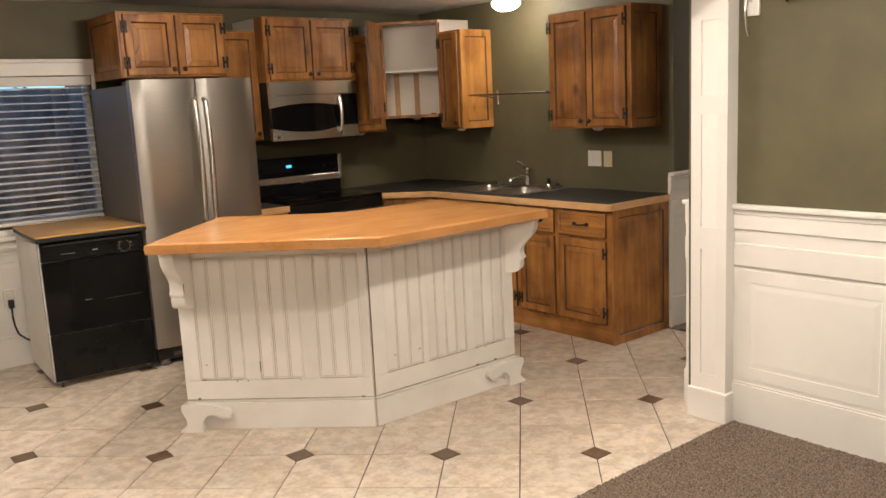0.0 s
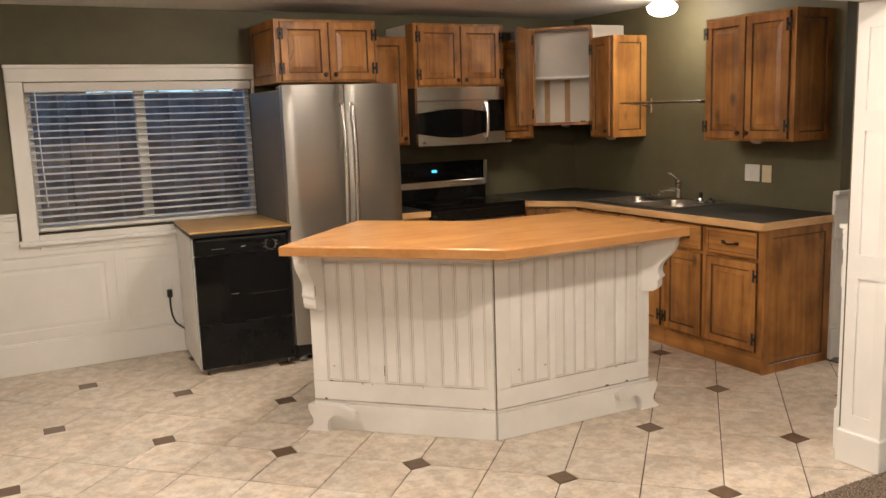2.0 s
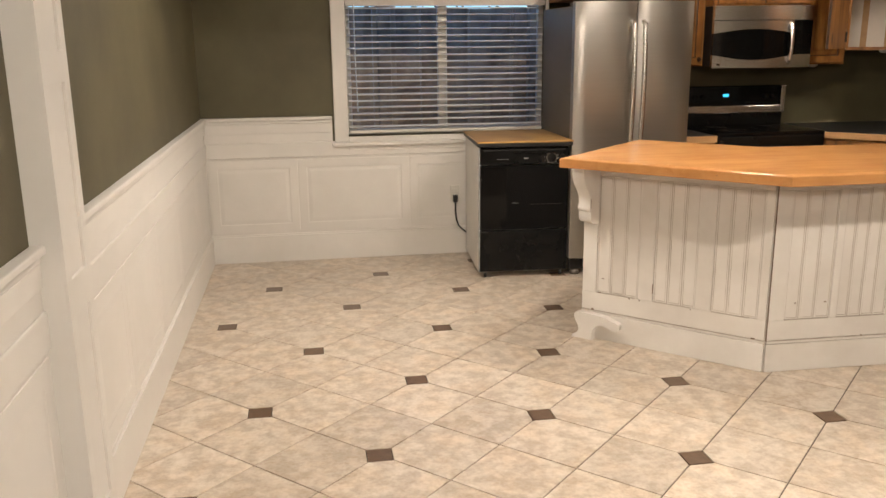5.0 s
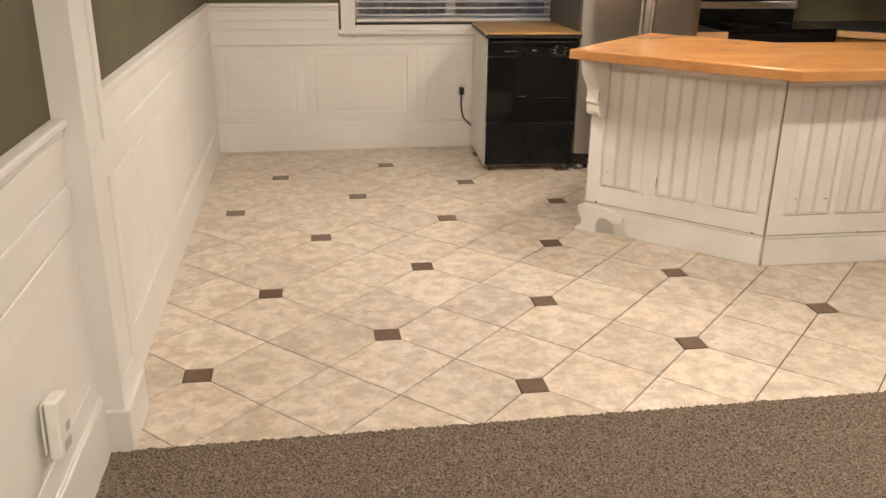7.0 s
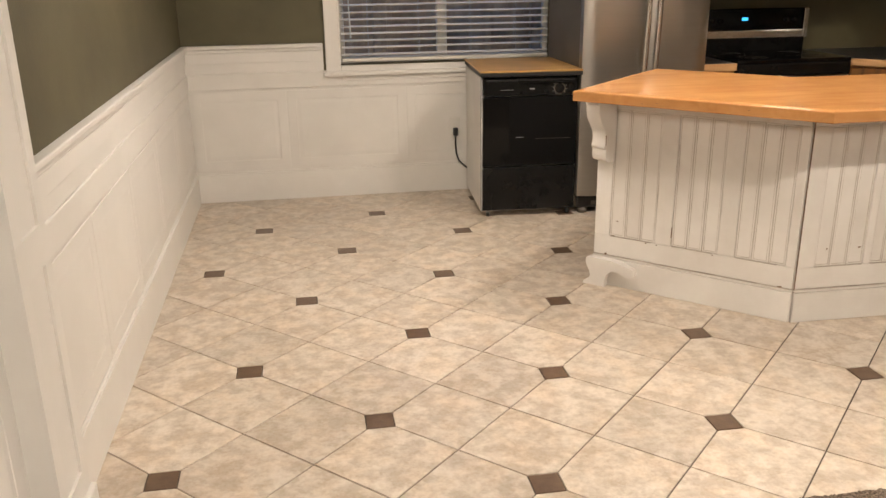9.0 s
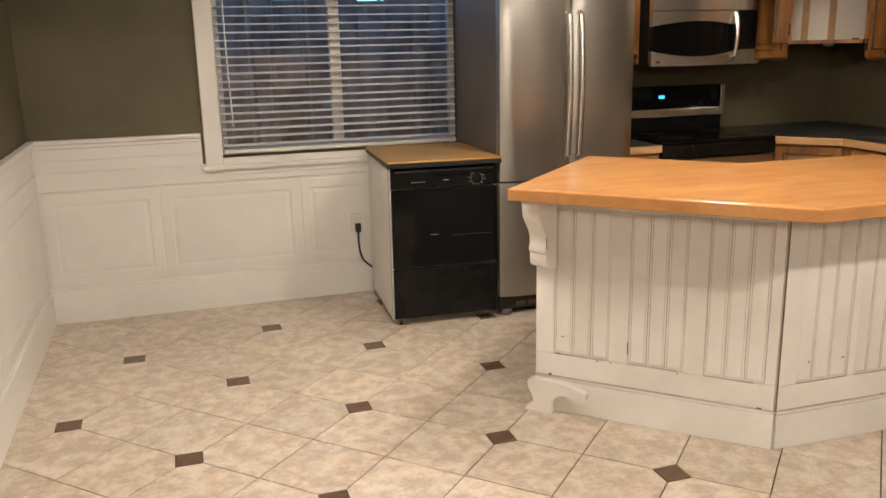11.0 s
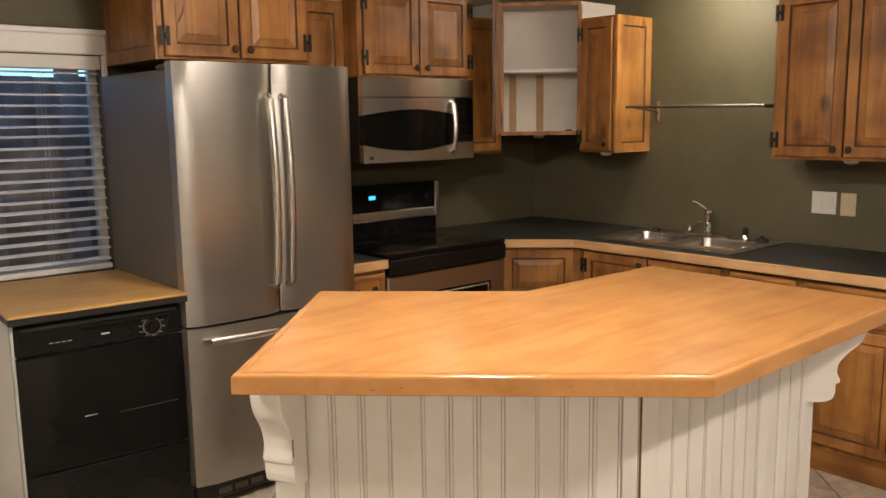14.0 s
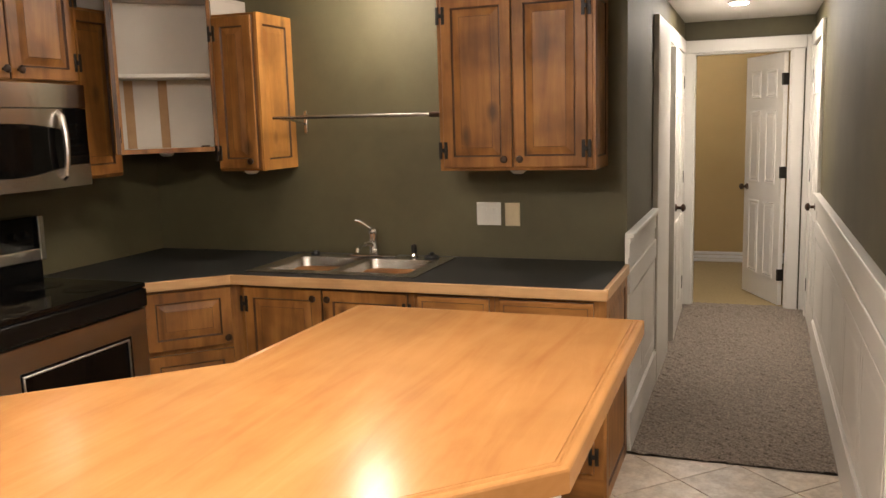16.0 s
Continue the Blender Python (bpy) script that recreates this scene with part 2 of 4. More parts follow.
def tube(points, r, seg=10, bm=None, mat=0):
    """A round bar along a line of points."""
    bm = bm or bmesh.new()
    pts = [Vector(p) for p in points]
    rings, q, last = [], None, None
    for i, p in enumerate(pts):
        d = (pts[min(i + 1, len(pts) - 1)] - pts[max(i - 1, 0)]).normalized()
        q = d.to_track_quat("Z", "Y") if q is None else last.rotation_difference(d) @ q
        last = d
        rings.append([bm.verts.new(p + q @ Vector((r * math.cos(2 * math.pi * k / seg), r * math.sin(2 * math.pi * k / seg), 0))) for k in range(seg)])
    for a, b in zip(rings, rings[1:]):
        for k in range(seg):
            f = bm.faces.new((a[k], a[(k + 1) % seg], b[(k + 1) % seg], b[k]))
            f.material_index = mat
    bm.faces.new(rings[0][::-1]).material_index = mat
    bm.faces.new(rings[-1]).material_index = mat
    return bm


def lathe(profile, seg=20, bm=None, at=(0, 0, 0)):
    """A turned shape from (radius, height) pairs round z."""
    bm = bm or bmesh.new()
    rings = [[bm.verts.new((at[0] + r * math.cos(2 * math.pi * k / seg), at[1] + r * math.sin(2 * math.pi * k / seg), at[2] + z)) for k in range(seg)] for r, z in profile]
    for a, b in zip(rings, rings[1:]):
        for k in range(seg):
            bm.faces.new((a[k], a[(k + 1) % seg], b[(k + 1) % seg], b[k]))
    bm.faces.new(rings[0][::-1])
    bm.faces.new(rings[-1])
    return bm


def loft(w, h, rings, x=0.0, z=0.0, bm=None):
    """Nested rectangles in the x-z plane, facing -y: rings of (inset, y, material)."""
    bm = bm or bmesh.new()
    vs = []
    for inset, y, _ in rings:
        i = min(inset, w / 2 - 0.002, h / 2 - 0.002)
        vs.append([bm.verts.new(p) for p in ((x + i, y, z + i), (x + w - i, y, z + i), (x + w - i, y, z + h - i), (x + i, y, z + h - i))])
    bm.faces.new(vs[0][::-1])
    for (a, b), (_, _, mat) in zip(zip(vs, vs[1:]), rings[1:]):
        for k in range(4):
            bm.faces.new((a[k], a[(k + 1) % 4], b[(k + 1) % 4], b[k])).material_index = mat
    bm.faces.new(vs[-1]).material_index = rings[-1][2]
    return bm


DOOR_RINGS = [(0, 0.0, 0), (0, -0.016, 1), (0.004, -0.020, 0), (0.046, -0.020, 0), (0.050, -0.013, 1), (0.053, -0.0115, 1), (0.057, -0.0115, 0), (0.084, -0.0185, 0), (0.0855, -0.019, 1), (0.088, -0.019, 0)]
SIDE_RINGS = [(0, 0.0, 0), (0, -0.012, 0), (0.050, -0.012, 0), (0.054, -0.006, 1), (0.058, -0.005, 1), (0.085, -0.011, 0), (0.088, -0.011, 0)]


# ---- shell ----
XL, XR, YB, XS = -0.42, 3.50, 5.86, 4.68     # left wall, right wall, back wall, sink wall
YO, YC = 2.18, 2.36                          # opening between the rooms
YH0, YH1, XE = 2.425, 3.34, 7.78              # hall walls and its end
H, HH = 2.245, 2.205                         # ceilings
YS = -2.6                                    # closing wall behind
WX0, WX1, WZ0, WZ1 = 0.565, 1.955, 0.865, 1.79

structure("wall_west", box(XL - 0.12, YS, 0, XL, YB + 0.12, H), GREEN, "olive green painted wall above white wainscot", "wall")
bm = box(XL, YB, 0, WX0, YB + 0.12, H)
box(WX1, YB, 0, XS + 0.12, YB + 0.12, H, bm=bm)
box(WX0, YB, 0, WX1, YB + 0.12, WZ0, bm=bm)
box(WX0, YB, WZ1, WX1, YB + 0.12, H, bm=bm)
structure("wall_north", bm, GREEN, "olive green painted wall with a window opening", "wall")
structure("wall_sink", box(XS, YH1, 0, XS + 0.12, YB, H), GREEN, "olive green painted kitchen wall behind the sink", "wall")
DX0, DX1 = 6.42, 7.50
bm = box(XS + 0.12, YH1, 0, DX0, YH1 + 0.12, H)
box(DX1, YH1, 0, XE, YH1 + 0.12, H, bm=bm)
box(DX0, YH1, 1.96, DX1, YH1 + 0.12, H, bm=bm)
structure("wall_hall_north", bm, GREEN, "olive green hall wall with a doorway", "wall")
structure("wall_east", box(XR, YS, 0, XR + 0.12, YC, H), GREEN, "olive green painted wall above white wainscot", "wall")
structure("wall_hall_south", box(XR, YC, 0, XE, YH0, H), GREEN, "olive green hall wall above white wainscot", "wall")
EY0, EY1 = 2.57, 3.27
bm = box(XE, YH0 - 0.3, 0, XE + 0.12, EY0, H)
box(XE, EY1, 0, XE + 0.12, YH1 + 0.12, H, bm=bm)
box(XE, EY0, 1.97, XE + 0.12, EY1, H, bm=bm)
structure("wall_hall_end", bm, GREEN, "olive green hall end wall with a doorway", "wall")
structure("wall_south", box(XL, YS - 0.12, 0, XR, YS, H), GREEN, "olive green painted wall", "wall")
bm = box(XL - 0.12, YS - 0.12, H, XS + 0.12, YB + 0.12, H + 0.1)
structure("ceiling", bm, CEIL, "white textured ceiling", "ceiling")
structure("ceiling_hall", box(XS + 0.12, YC, HH, XE, YH1, H - 0.002), CEIL, "white hall ceiling", "ceiling")
structure("header_beam", box(XL, YO + 0.02, 1.90, XR, YC - 0.02, H - 0.002, 0.006), WHITE, "white painted header beam over the wide opening", "beam")
# room behind the hall and the closet behind the hall door
bm = box(XE + 0.12, 1.2, 0, 10.6, 1.3, H)
box(XE + 0.12, 3.95, 0, 10.6, 4.05, H, bm=bm)
box(9.9, 1.3, 0, 10.0, 3.95, H, bm=bm)
structure("wall_far_room", bm, YELLOW, "ochre yellow bedroom wall", "wall")
structure("ceiling_far_room", box(XE + 0.12, 1.2, H, 10.6, 4.05, H + 0.1), CEIL, "white bedroom ceiling", "ceiling")
structure("floor_far_room", box(XE + 0.06, 1.2, -0.05, 10.6, 4.05, 0.004), FAR_FLOOR, "tan carpet of the far room", "floor")
# closet walls coloured near-black for the shade in the door gap
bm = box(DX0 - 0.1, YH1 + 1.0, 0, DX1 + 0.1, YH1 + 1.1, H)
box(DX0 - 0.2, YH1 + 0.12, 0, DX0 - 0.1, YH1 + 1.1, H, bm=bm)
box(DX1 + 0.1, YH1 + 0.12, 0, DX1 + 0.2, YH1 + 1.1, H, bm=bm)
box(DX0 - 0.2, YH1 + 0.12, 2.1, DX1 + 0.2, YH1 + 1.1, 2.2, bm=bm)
structure("wall_closet", bm, DARK, "closet walls behind the hall door, shade painted near-black", "wall")
bm = bmesh.new()
for z in (0.0, 0.03, 0.06):
    box(9.872 + z * 0.25, 1.35, 0.004 + z * 1.2, 9.898, 3.93, 0.035 + z * 1.2, 0.004, bm=bm)
structure("baseboard_far_room", bm, WHITE, "white stepped baseboard", "baseboard")


def wainscot(name, m, length, panels, label="white painted wainscot with raised panels and cap rail", top=1.0, base=0.2, cut=None):
    """Wainscot along local x, facing -y, against the wall at y = 0. cut: a stretch with a lower top, under a window."""
    t = thing(name, label, "wainscot", m, kind="structure")
    runs = [(0.0, length, top)] if not cut else [(0.0, cut[0], top), (cut[0], cut[1], cut[2])] + ([(cut[1], length, top)] if cut[1] < length else [])
    for a, b, z in runs:
        part("backing_board", box(a, -0.014, 0, b, 0, z - 0.012), WHITE, t)
        if z == top:
            part("cap_rail", box(a, -0.040, z - 0.016, b, 0, z + 0.006, 0.005, 2), WHITE, t)
            part("cap_moulding", box(a, -0.026, z - 0.040, b, -0.014, z - 0.017, 0.006, 2), WHITE, t)
            part("upper_rail", box(a, -0.022, z - 0.105, b, -0.014, z - 0.041, 0.002), WHITE, t)
    part("chair_rail", box(0, -0.024, 0.730, length, -0.014, 0.835, 0.006, 2), WHITE, t)
    bm = box(0, -0.028, 0, length, -0.014, base - 0.012, 0.002)
    box(0, -0.022, base - 0.013, length, -0.014, base, 0.004, bm=bm)
    part("baseboard", bm, WHITE, t)
    for a, b in panels:
        part("panel", loft(b - a, 0.50, [(0, -0.012, 0), (0, -0.0165, 0), (0.001, -0.0175, 0), (0.055, -0.0175, 0), (0.0575, -0.0158, 0), (0.066, -0.0158, 0), (0.085, -0.0176, 0), (0.09, -0.0176, 0)], x=a, z=base + 0.015), WHITE, t)
    return t


def even(a, b, n, gap=0.006):
    w = (b - a) / n
    return [(a + i * w + gap / 2, a + (i + 1) * w - gap / 2) for i in range(n)]


wainscot("wainscot_west", pose(XL, YO + 0.24, 0, 0, 0, 90), YB - YO - 0.27, even(0.0, YB - YO - 0.27, 5))
wainscot("wainscot_west_living", pose(XL, YS, 0, 0, 0, 90), YO - YS, even(0, YO - YS - 0.02, 6))
wainscot("wainscot_north", pose(XL, YB, 0), 2.36, [(0.03, 0.625), (0.631, 1.40), (1.406, 2.34)], cut=(0.875, 2.36, 0.79))
wainscot("wainscot_east", pose(XR, YO, 0, 0, 0, -90), YO - YS, even(0.02, YO - YS, 7))
wainscot("wainscot_hall_north", pose(XS - 0.06, YH1, 0), 5.73 - XS, even(0.03, 5.73 - XS, 2))
structure("trim_hall_panel", box(5.675, YH1 - 0.03, 0, DX0 - 0.096, YH1, 2.05, 0.004), WHITE, "white painted flat hall panel beside the doorway", "trim")
wainscot("wainscot_hall_south", pose(6.62, YH0, 0, 0, 0, 180), 6.62 - XR, even(0.0, 6.62 - XR - 0.03, 5))


structure("trim_hall_corner", box(XE - 0.02, YH0 + 0.001, 0, XE, EY0 - 0.0955, 2.065, 0.003), WHITE, "white painted corner trim beside the hall end door", "trim")


def pilaster(name, m, w):
    """Square white half column with sunk panels on its face (facing local -y, w wide, 0.072 deep)."""
    t = thing(name, "white painted panelled pilaster with a plinth block", "pilaster", m, kind="structure")
    part("shaft", box(0, -0.072, 0.0, w, 0, 1.90), WHITE, t)
    for z0, z1 in ((0.215, 0.80), (0.90, 1.40), (1.48, 1.80)):
        bm = box(0, -0.080, z0 - 0.0, 0.05, -0.072, z1)
        box(w - 0.05, -0.080, z0, w, -0.072, z1, bm=bm)
        part("stile", bm, WHITE, t)
    for z0, z1 in ((0.10, 0.2148), (0.8002, 0.8998), (1.4002, 1.4798), (1.8002, 1.90)):
        part("rail", box(0, -0.080, z0, w, -0.072, z1), WHITE, t)
    part("plinth", box(-0.012, -0.095, 0, w + 0.012, 0, 0.145, 0.006, 2), WHITE, t)
    return t


pilaster("pilaster_west", pose(XL, YO, 0, 0, 0, 90), 0.24)
pilaster("pilaster_east", pose(XR, YC, 0, 0, 0, -90), YC - YO)

# window: casing, frame, panes, sill
win = thing("window_1", "white framed sliding window with wide flat casing", "window", pose(0, YB, 0), kind="structure")
bm = box(0.470, -0.030, WZ1, 1.975, 0, 1.885, 0.004)
part("head_casing", bm, WHITE, win)
part("head_cap", box(0.466, -0.040, 1.868, 1.98, -0.030, 1.892, 0.004), WHITE, win)
part("side_casing", box(0.470, -0.028, 0.79, WX0 - 0.0, 0, WZ1 - 0.001, 0.004), WHITE, win)
part("side_casing", box(WX1, -0.028, 0.79, 1.975, 0, WZ1 - 0.001, 0.004), WHITE, win)
part("window_sill", box(0.45, -0.060, 0.800, 1.98, -0.0285, 0.826, 0.006, 2), WHITE, win)
part("apron", box(0.5655, -0.030, 0.765, 1.9545, 0, WZ0 - 0.004, 0.003), WHITE, win)
bm = bmesh.new()
for x0, z0, x1, z1 in ((WX0, WZ0, WX1, WZ0 + 0.04), (WX0, WZ1 - 0.04, WX1, WZ1), (WX0, WZ0 + 0.041, WX0 + 0.035, WZ1 - 0.041), (WX1 - 0.035, WZ0 + 0.041, WX1, WZ1 - 0.041), (1.205, WZ0 + 0.041, 1.270, WZ1 - 0.041)):
    box(x0, 0.055, z0, x1, 0.10, z1, 0.004, bm=bm)
part("window_frame", bm, PLASTIC, win)
for x0, x1 in ((WX0 + 0.036, 1.204), (1.271, WX1 - 0.036)):
    g = part("pane", box(x0, 0.075, WZ0 + 0.041, x1, 0.079, WZ1 - 0.041), GLASS, win, "clear glass pane")
    g.visible_shadow = False

# venetian blind
blind = thing("venetian_blind", "white open venetian blind with tilted slats in the window", "blind", pose(0, YB + 0.025, 0))
part("headrail", box(WX0 + 0.005, -0.035, WZ1 - 0.060, WX1 - 0.005, 0.022, WZ1 - 0.004, 0.003), SLAT, blind)
slat_mesh = None
n_slats = 19
for i in range(n_slats):
    z = 0.925 + i * (WZ1 - 0.075 - 0.925) / (n_slats - 1)
    if slat_mesh is None:
        bm = bmesh.new()
        pr = [(-0.024, -0.0015), (-0.012, 0.001), (0, 0.002), (0.012, 0.001), (0.024, -0.0015)]
        rows = [[bm.verts.new((x, y, zz + dz)) for y, zz in pr] for x in (WX0 + 0.012, WX1 - 0.012) for dz in (0.0, 0.0025)]
        for a, b in ((0, 1), (1, 3), (3, 2), (2, 0)):
            for k in range(4):
                bm.faces.new((rows[a][k], rows[a][k + 1], rows[b][k + 1], rows[b][k]))
        for k in (0, 4):
            bm.faces.new((rows[0][k], rows[1][k], rows[3][k], rows[2][k]))
        s = part("slat", bm, SLAT, blind)
        slat_mesh = s.data
    else:
        s = new("slat", slat_mesh)
        s.parent = blind
    s.matrix_basis = pose(0, 0, z, 9 + random.uniform(-1.5, 1.5), random.uniform(-0.12, 0.12), 0)
part("bottom_rail", box(WX0 + 0.010, -0.026, 0.878, WX1 - 0.010, 0.026, 0.902, 0.004), SLAT, blind)
for x in (0.75, 1.08, 1.42, 1.72):
    bm = tube([(x, -0.027, 0.89), (x, -0.027, WZ1 - 0.06)], 0.0011, 5)
    tube([(x, 0.027, 0.89), (x, 0.027, WZ1 - 0.06)], 0.0011, 5, bm=bm)
    part("ladder_cord", bm, SLAT, blind)
part("tilt_wand", tube([(0.625, -0.045, 1.74), (0.628, -0.047, 1.3), (0.635, -0.045, 1.03)], 0.0045, 7), PLASTIC, blind, "clear plastic wand")

# outside: soil, fence, tree trunk
structure("ground", box(-60, YB + 0.14, -0.4, 60, 90, -0.25), EARTH, "dark garden soil", "ground")
fence = thing("fence", "weathered dark wooden board fence behind the window", "fence", pose(0, 7.3, -0.29))
for i in range(26):
    x = -1.6 + i * 0.205
    hh = 2.06 + random.uniform(-0.015, 0.015)
    part("board", box(x, random.uniform(0, 0.012), 0, x + 0.2045, 0.022, hh, 0.002), FENCE, fence)
part("rail", box(-1.6, 0.03, 1.8, 3.8, 0.07, 1.9), FENCE, fence)
for i in range(3):
    part("post", box(-0.4 + i * 1.3, -0.1, 0, -0.29 + i * 1.3, -0.004, 2.12, 0.005), FENCE, fence)
hedge = thing("hedge", "leafy green shrub above the fence", "shrub", pose(0.6, 9.2, -0.25))
part("trunk", tube([(0, 0, 0), (0.02, 0.02, 0.8), (0.0, 0.0, 2.0)], 0.04, 7), FENCE, hedge)
bm = bmesh.new()
for i in range(900):
    c = Vector((random.gauss(0, 0.75), random.gauss(0, 0.15), 1.85 + abs(random.gauss(0, 0.13))))
    q = Euler((random.uniform(0, 6), random.uniform(0, 6), 0)).to_quaternion()
    bm.faces.new([bm.verts.new(c + q @ Vector(p)) for p in ((-0.03, 0, 0), (0, 0.014, 0.003), (0.035, 0, 0), (0, -0.014, 0.003))])
tagged(part("crown", bm, LEAF, hedge), kind="stuff")


# ---- island ----
ISLAND_TOP = [(1.459, 3.828), (2.207, 3.084), (3.262, 3.092), (3.265, 3.982), (2.597, 3.995), (2.115, 4.477)]
isl = thing("kitchen_island", "white beadboard kitchen island with distressed paint and corbels", "island", pose(0, 0, 0))
BODY = [(1.650, 3.985), (2.305, 3.350), (3.215, 3.335), (3.215, 3.90), (2.57, 3.92), (2.06, 4.40)]
part("body", prism(BODY, 0.0, 0.905), ISLAND_WHITE, isl)


def island_face(p0, p1, groups, name):
    """Framed beadboard on one front of the island."""
    a, b = Vector((*p0, 0)), Vector((*p1, 0))
    w = (b - a).length
    ang = math.degrees(math.atan2(b.y - a.y, b.x - a.x))
    m = pose(a.x, a.y, 0, 0, 0, ang)
    bm = box(0.0, -0.013, 0.15, w, 0, 0.245, 0.002)
    box(0.0, -0.013, 0.845, w, 0, 0.905, 0.002, bm=bm)
    edges = [0.0] + [e for g in groups for e in (g[0], g[1])] + [w]
    for x0, x1 in zip(edges[::2], edges[1::2]):
        box(x0, -0.013, 0.2452, x1, 0, 0.8448, 0.002, bm=bm)
    part("face_frame", bm, ISLAND_WHITE, isl, m=m)
    for x0, x1, n in groups:
        bw = (x1 - x0) / n
        part("panel_seam", box(x0 + 0.004, -0.0132, 0.2430, x1 - random.uniform(0.002, 0.05), -0.0085, 0.2456), GLAZE_WHITE, isl, "dark worn panel edge", m=m)
        for i in range(n):
            x = x0 + i * bw
            part("beadboard_plank", loft(bw, 0.5996, [(0, 0, 1), (0, -0.0058, 1), (0.0018, -0.0062, 1), (0.0032, -0.008, 0), (0.008, -0.0085, 0), (0.010, -0.007, 1), (0.012, -0.008, 0)], x=x, z=0.2452), [ISLAND_WHITE, GLAZE_WHITE], isl, m=m)
    bm = box(-0.002, -0.022, 0.0, w + 0.002, 0, 0.134, 0.002)
    box(-0.002, -0.018, 0.1345, w + 0.002, 0, 0.149, 0.004, bm=bm)
    part("base_board", bm, ISLAND_WHITE, isl, m=m)
    part("glaze_line", box(0.0, -0.0195, 0.1470, w, -0.001, 0.1500), GLAZE_WHITE, isl, m=m)
    for i in range(7):
        x, z = random.uniform(0.03, w - 0.05), random.choice((0.236, 0.150, 0.245, 0.32))
        part("paint_chip", box(x, -0.0142 if z > 0.2 else -0.0195, z, x + random.uniform(0.004, 0.02), -0.012, z + random.uniform(0.003, 0.008), 0.001), CHIP, isl, m=m)
    return m, w


mL, wL = island_face(BODY[0], BODY[1], [(0.075, 0.30, 3), (0.375, 0.585, 3), (0.66, 0.875, 3)], "left")
mR, wR = island_face(BODY[1], BODY[2], [(0.075, 0.30, 3), (0.33, 0.58, 4), (0.63, 0.84, 3)], "right")
part("paint_chip", box(0.372, -0.0142, 0.285, 0.376, -0.0125, 0.335, 0.001), CHIP, isl, m=mL)
part("corner_joint", box(-0.0012, -0.0150, 0.0, 0.0012, -0.010, 0.90), CHIP, isl, m=mR)


def corbel(m):
    """Scrolled bracket in the y-z plane, 0.085 thick along x."""
    key = [(-0.178, 0.868), (-0.176, 0.84), (-0.160, 0.805), (-0.128, 0.772), (-0.104, 0.740), (-0.098, 0.712), (-0.104, 0.690)]
    curve = []
    for i in range(len(key) - 1):
        p0, p1, p2, p3 = (Vector(key[max(0, min(len(key) - 1, i + d))]) for d in (-1, 0, 1, 2))
        for k in range(4):
            u = k / 4
            curve.append(tuple(0.5 * (2 * p1 + (p2 - p0) * u + (2 * p0 - 5 * p1 + 4 * p2 - p3) * u * u + (3 * p1 - p0 - 3 * p2 + p3) * u ** 3)))
    prof = [(0.0, 0.905), (-0.185, 0.905), (-0.185, 0.874)] + curve + [(-0.108, 0.684), (-0.108, 0.676), (-0.096, 0.668), (-0.096, 0.640), (-0.090, 0.622), (-0.074, 0.612), (-0.050, 0.608), (0.0, 0.606)]
    bm = bmesh.new()
    rings = [[bm.verts.new((x, y * k, z)) for y, z in prof] for x, k in ((0.0, 0.97), (0.005, 1.0), (0.080, 1.0), (0.085, 0.97))]
    bm.faces.new(rings[0][::-1])
    bm.faces.new(rings[-1])
    n = len(prof)
    for a, b in zip(rings, rings[1:]):
        for i in range(n):
            bm.faces.new((a[i], a[(i + 1) % n], b[(i + 1) % n], b[i]))
    part("corbel", bm, ISLAND_WHITE, isl, m=m)
    part("corbel_chip", box(0.0845, -0.100, 0.69, 0.0862, -0.094, 0.735, 0.0005), CHIP, isl, m=m)


corbel(mL @ pose(0.006, 0.004, 0, 0, 0, -20) @ Matrix.Diagonal((1, 0.62, 1, 1)))
corbel(mR @ pose(wR - 0.055, 0.0, 0, 0, 0, 32))


def bracket_foot(m):
    prof = [(-0.030, 0.0), (0.082, 0.0), (0.080, 0.030), (0.086, 0.055), (0.102, 0.076), (0.126, 0.087), (0.152, 0.084), (0.166, 0.074),
            (0.184, 0.066), (0.206, 0.066), (0.222, 0.075), (0.228, 0.090), (0.222, 0.106), (0.206, 0.114), (0.186, 0.118), (0.150, 0.130),
            (0.100, 0.138), (0.0, 0.140), (-0.016, 0.134), (-0.020, 0.116), (-0.012, 0.092), (0.002, 0.068), (0.006, 0.044), (-0.006, 0.026), (-0.028, 0.012)]
    bm = bmesh.new()
    a = [bm.verts.new((x, -0.058, z)) for x, z in prof]
    b = [bm.verts.new((x, -0.0215, z)) for x, z in prof]
    bm.faces.new(a)
    bm.faces.new(b[::-1])
    n = len(prof)
    for i in range(n):
        bm.faces.new((a[i], b[i], b[(i + 1) % n], a[(i + 1) % n]))
    part("bracket_foot", bm, ISLAND_WHITE, isl, m=m)


bracket_foot(mL)
bracket_foot(mR @ Matrix.Translation((wR, 0, 0)) @ Matrix.Diagonal((-1, 1, 1, 1)))

top = thing("island_worktop", "varnished honey maple worktop with a moulded edge on the island", "worktop", pose(0, 0, 0))


def inset_poly(pts, d):
    out = []
    n = len(pts)
    for i in range(n):
        p, a, b = Vector(pts[i]), Vector(pts[i - 1]), Vector(pts[(i + 1) % n])
        u, v = (p - a).normalized(), (b - p).normalized()
        n1, n2 = Vector((-u.y, u.x)), Vector((-v.y, v.x))
        k = (n1 + n2)
        out.append(tuple(p + k * (d / (1 + n1.dot(n2)))))
    return out


bm = bmesh.new()
first = prev = None
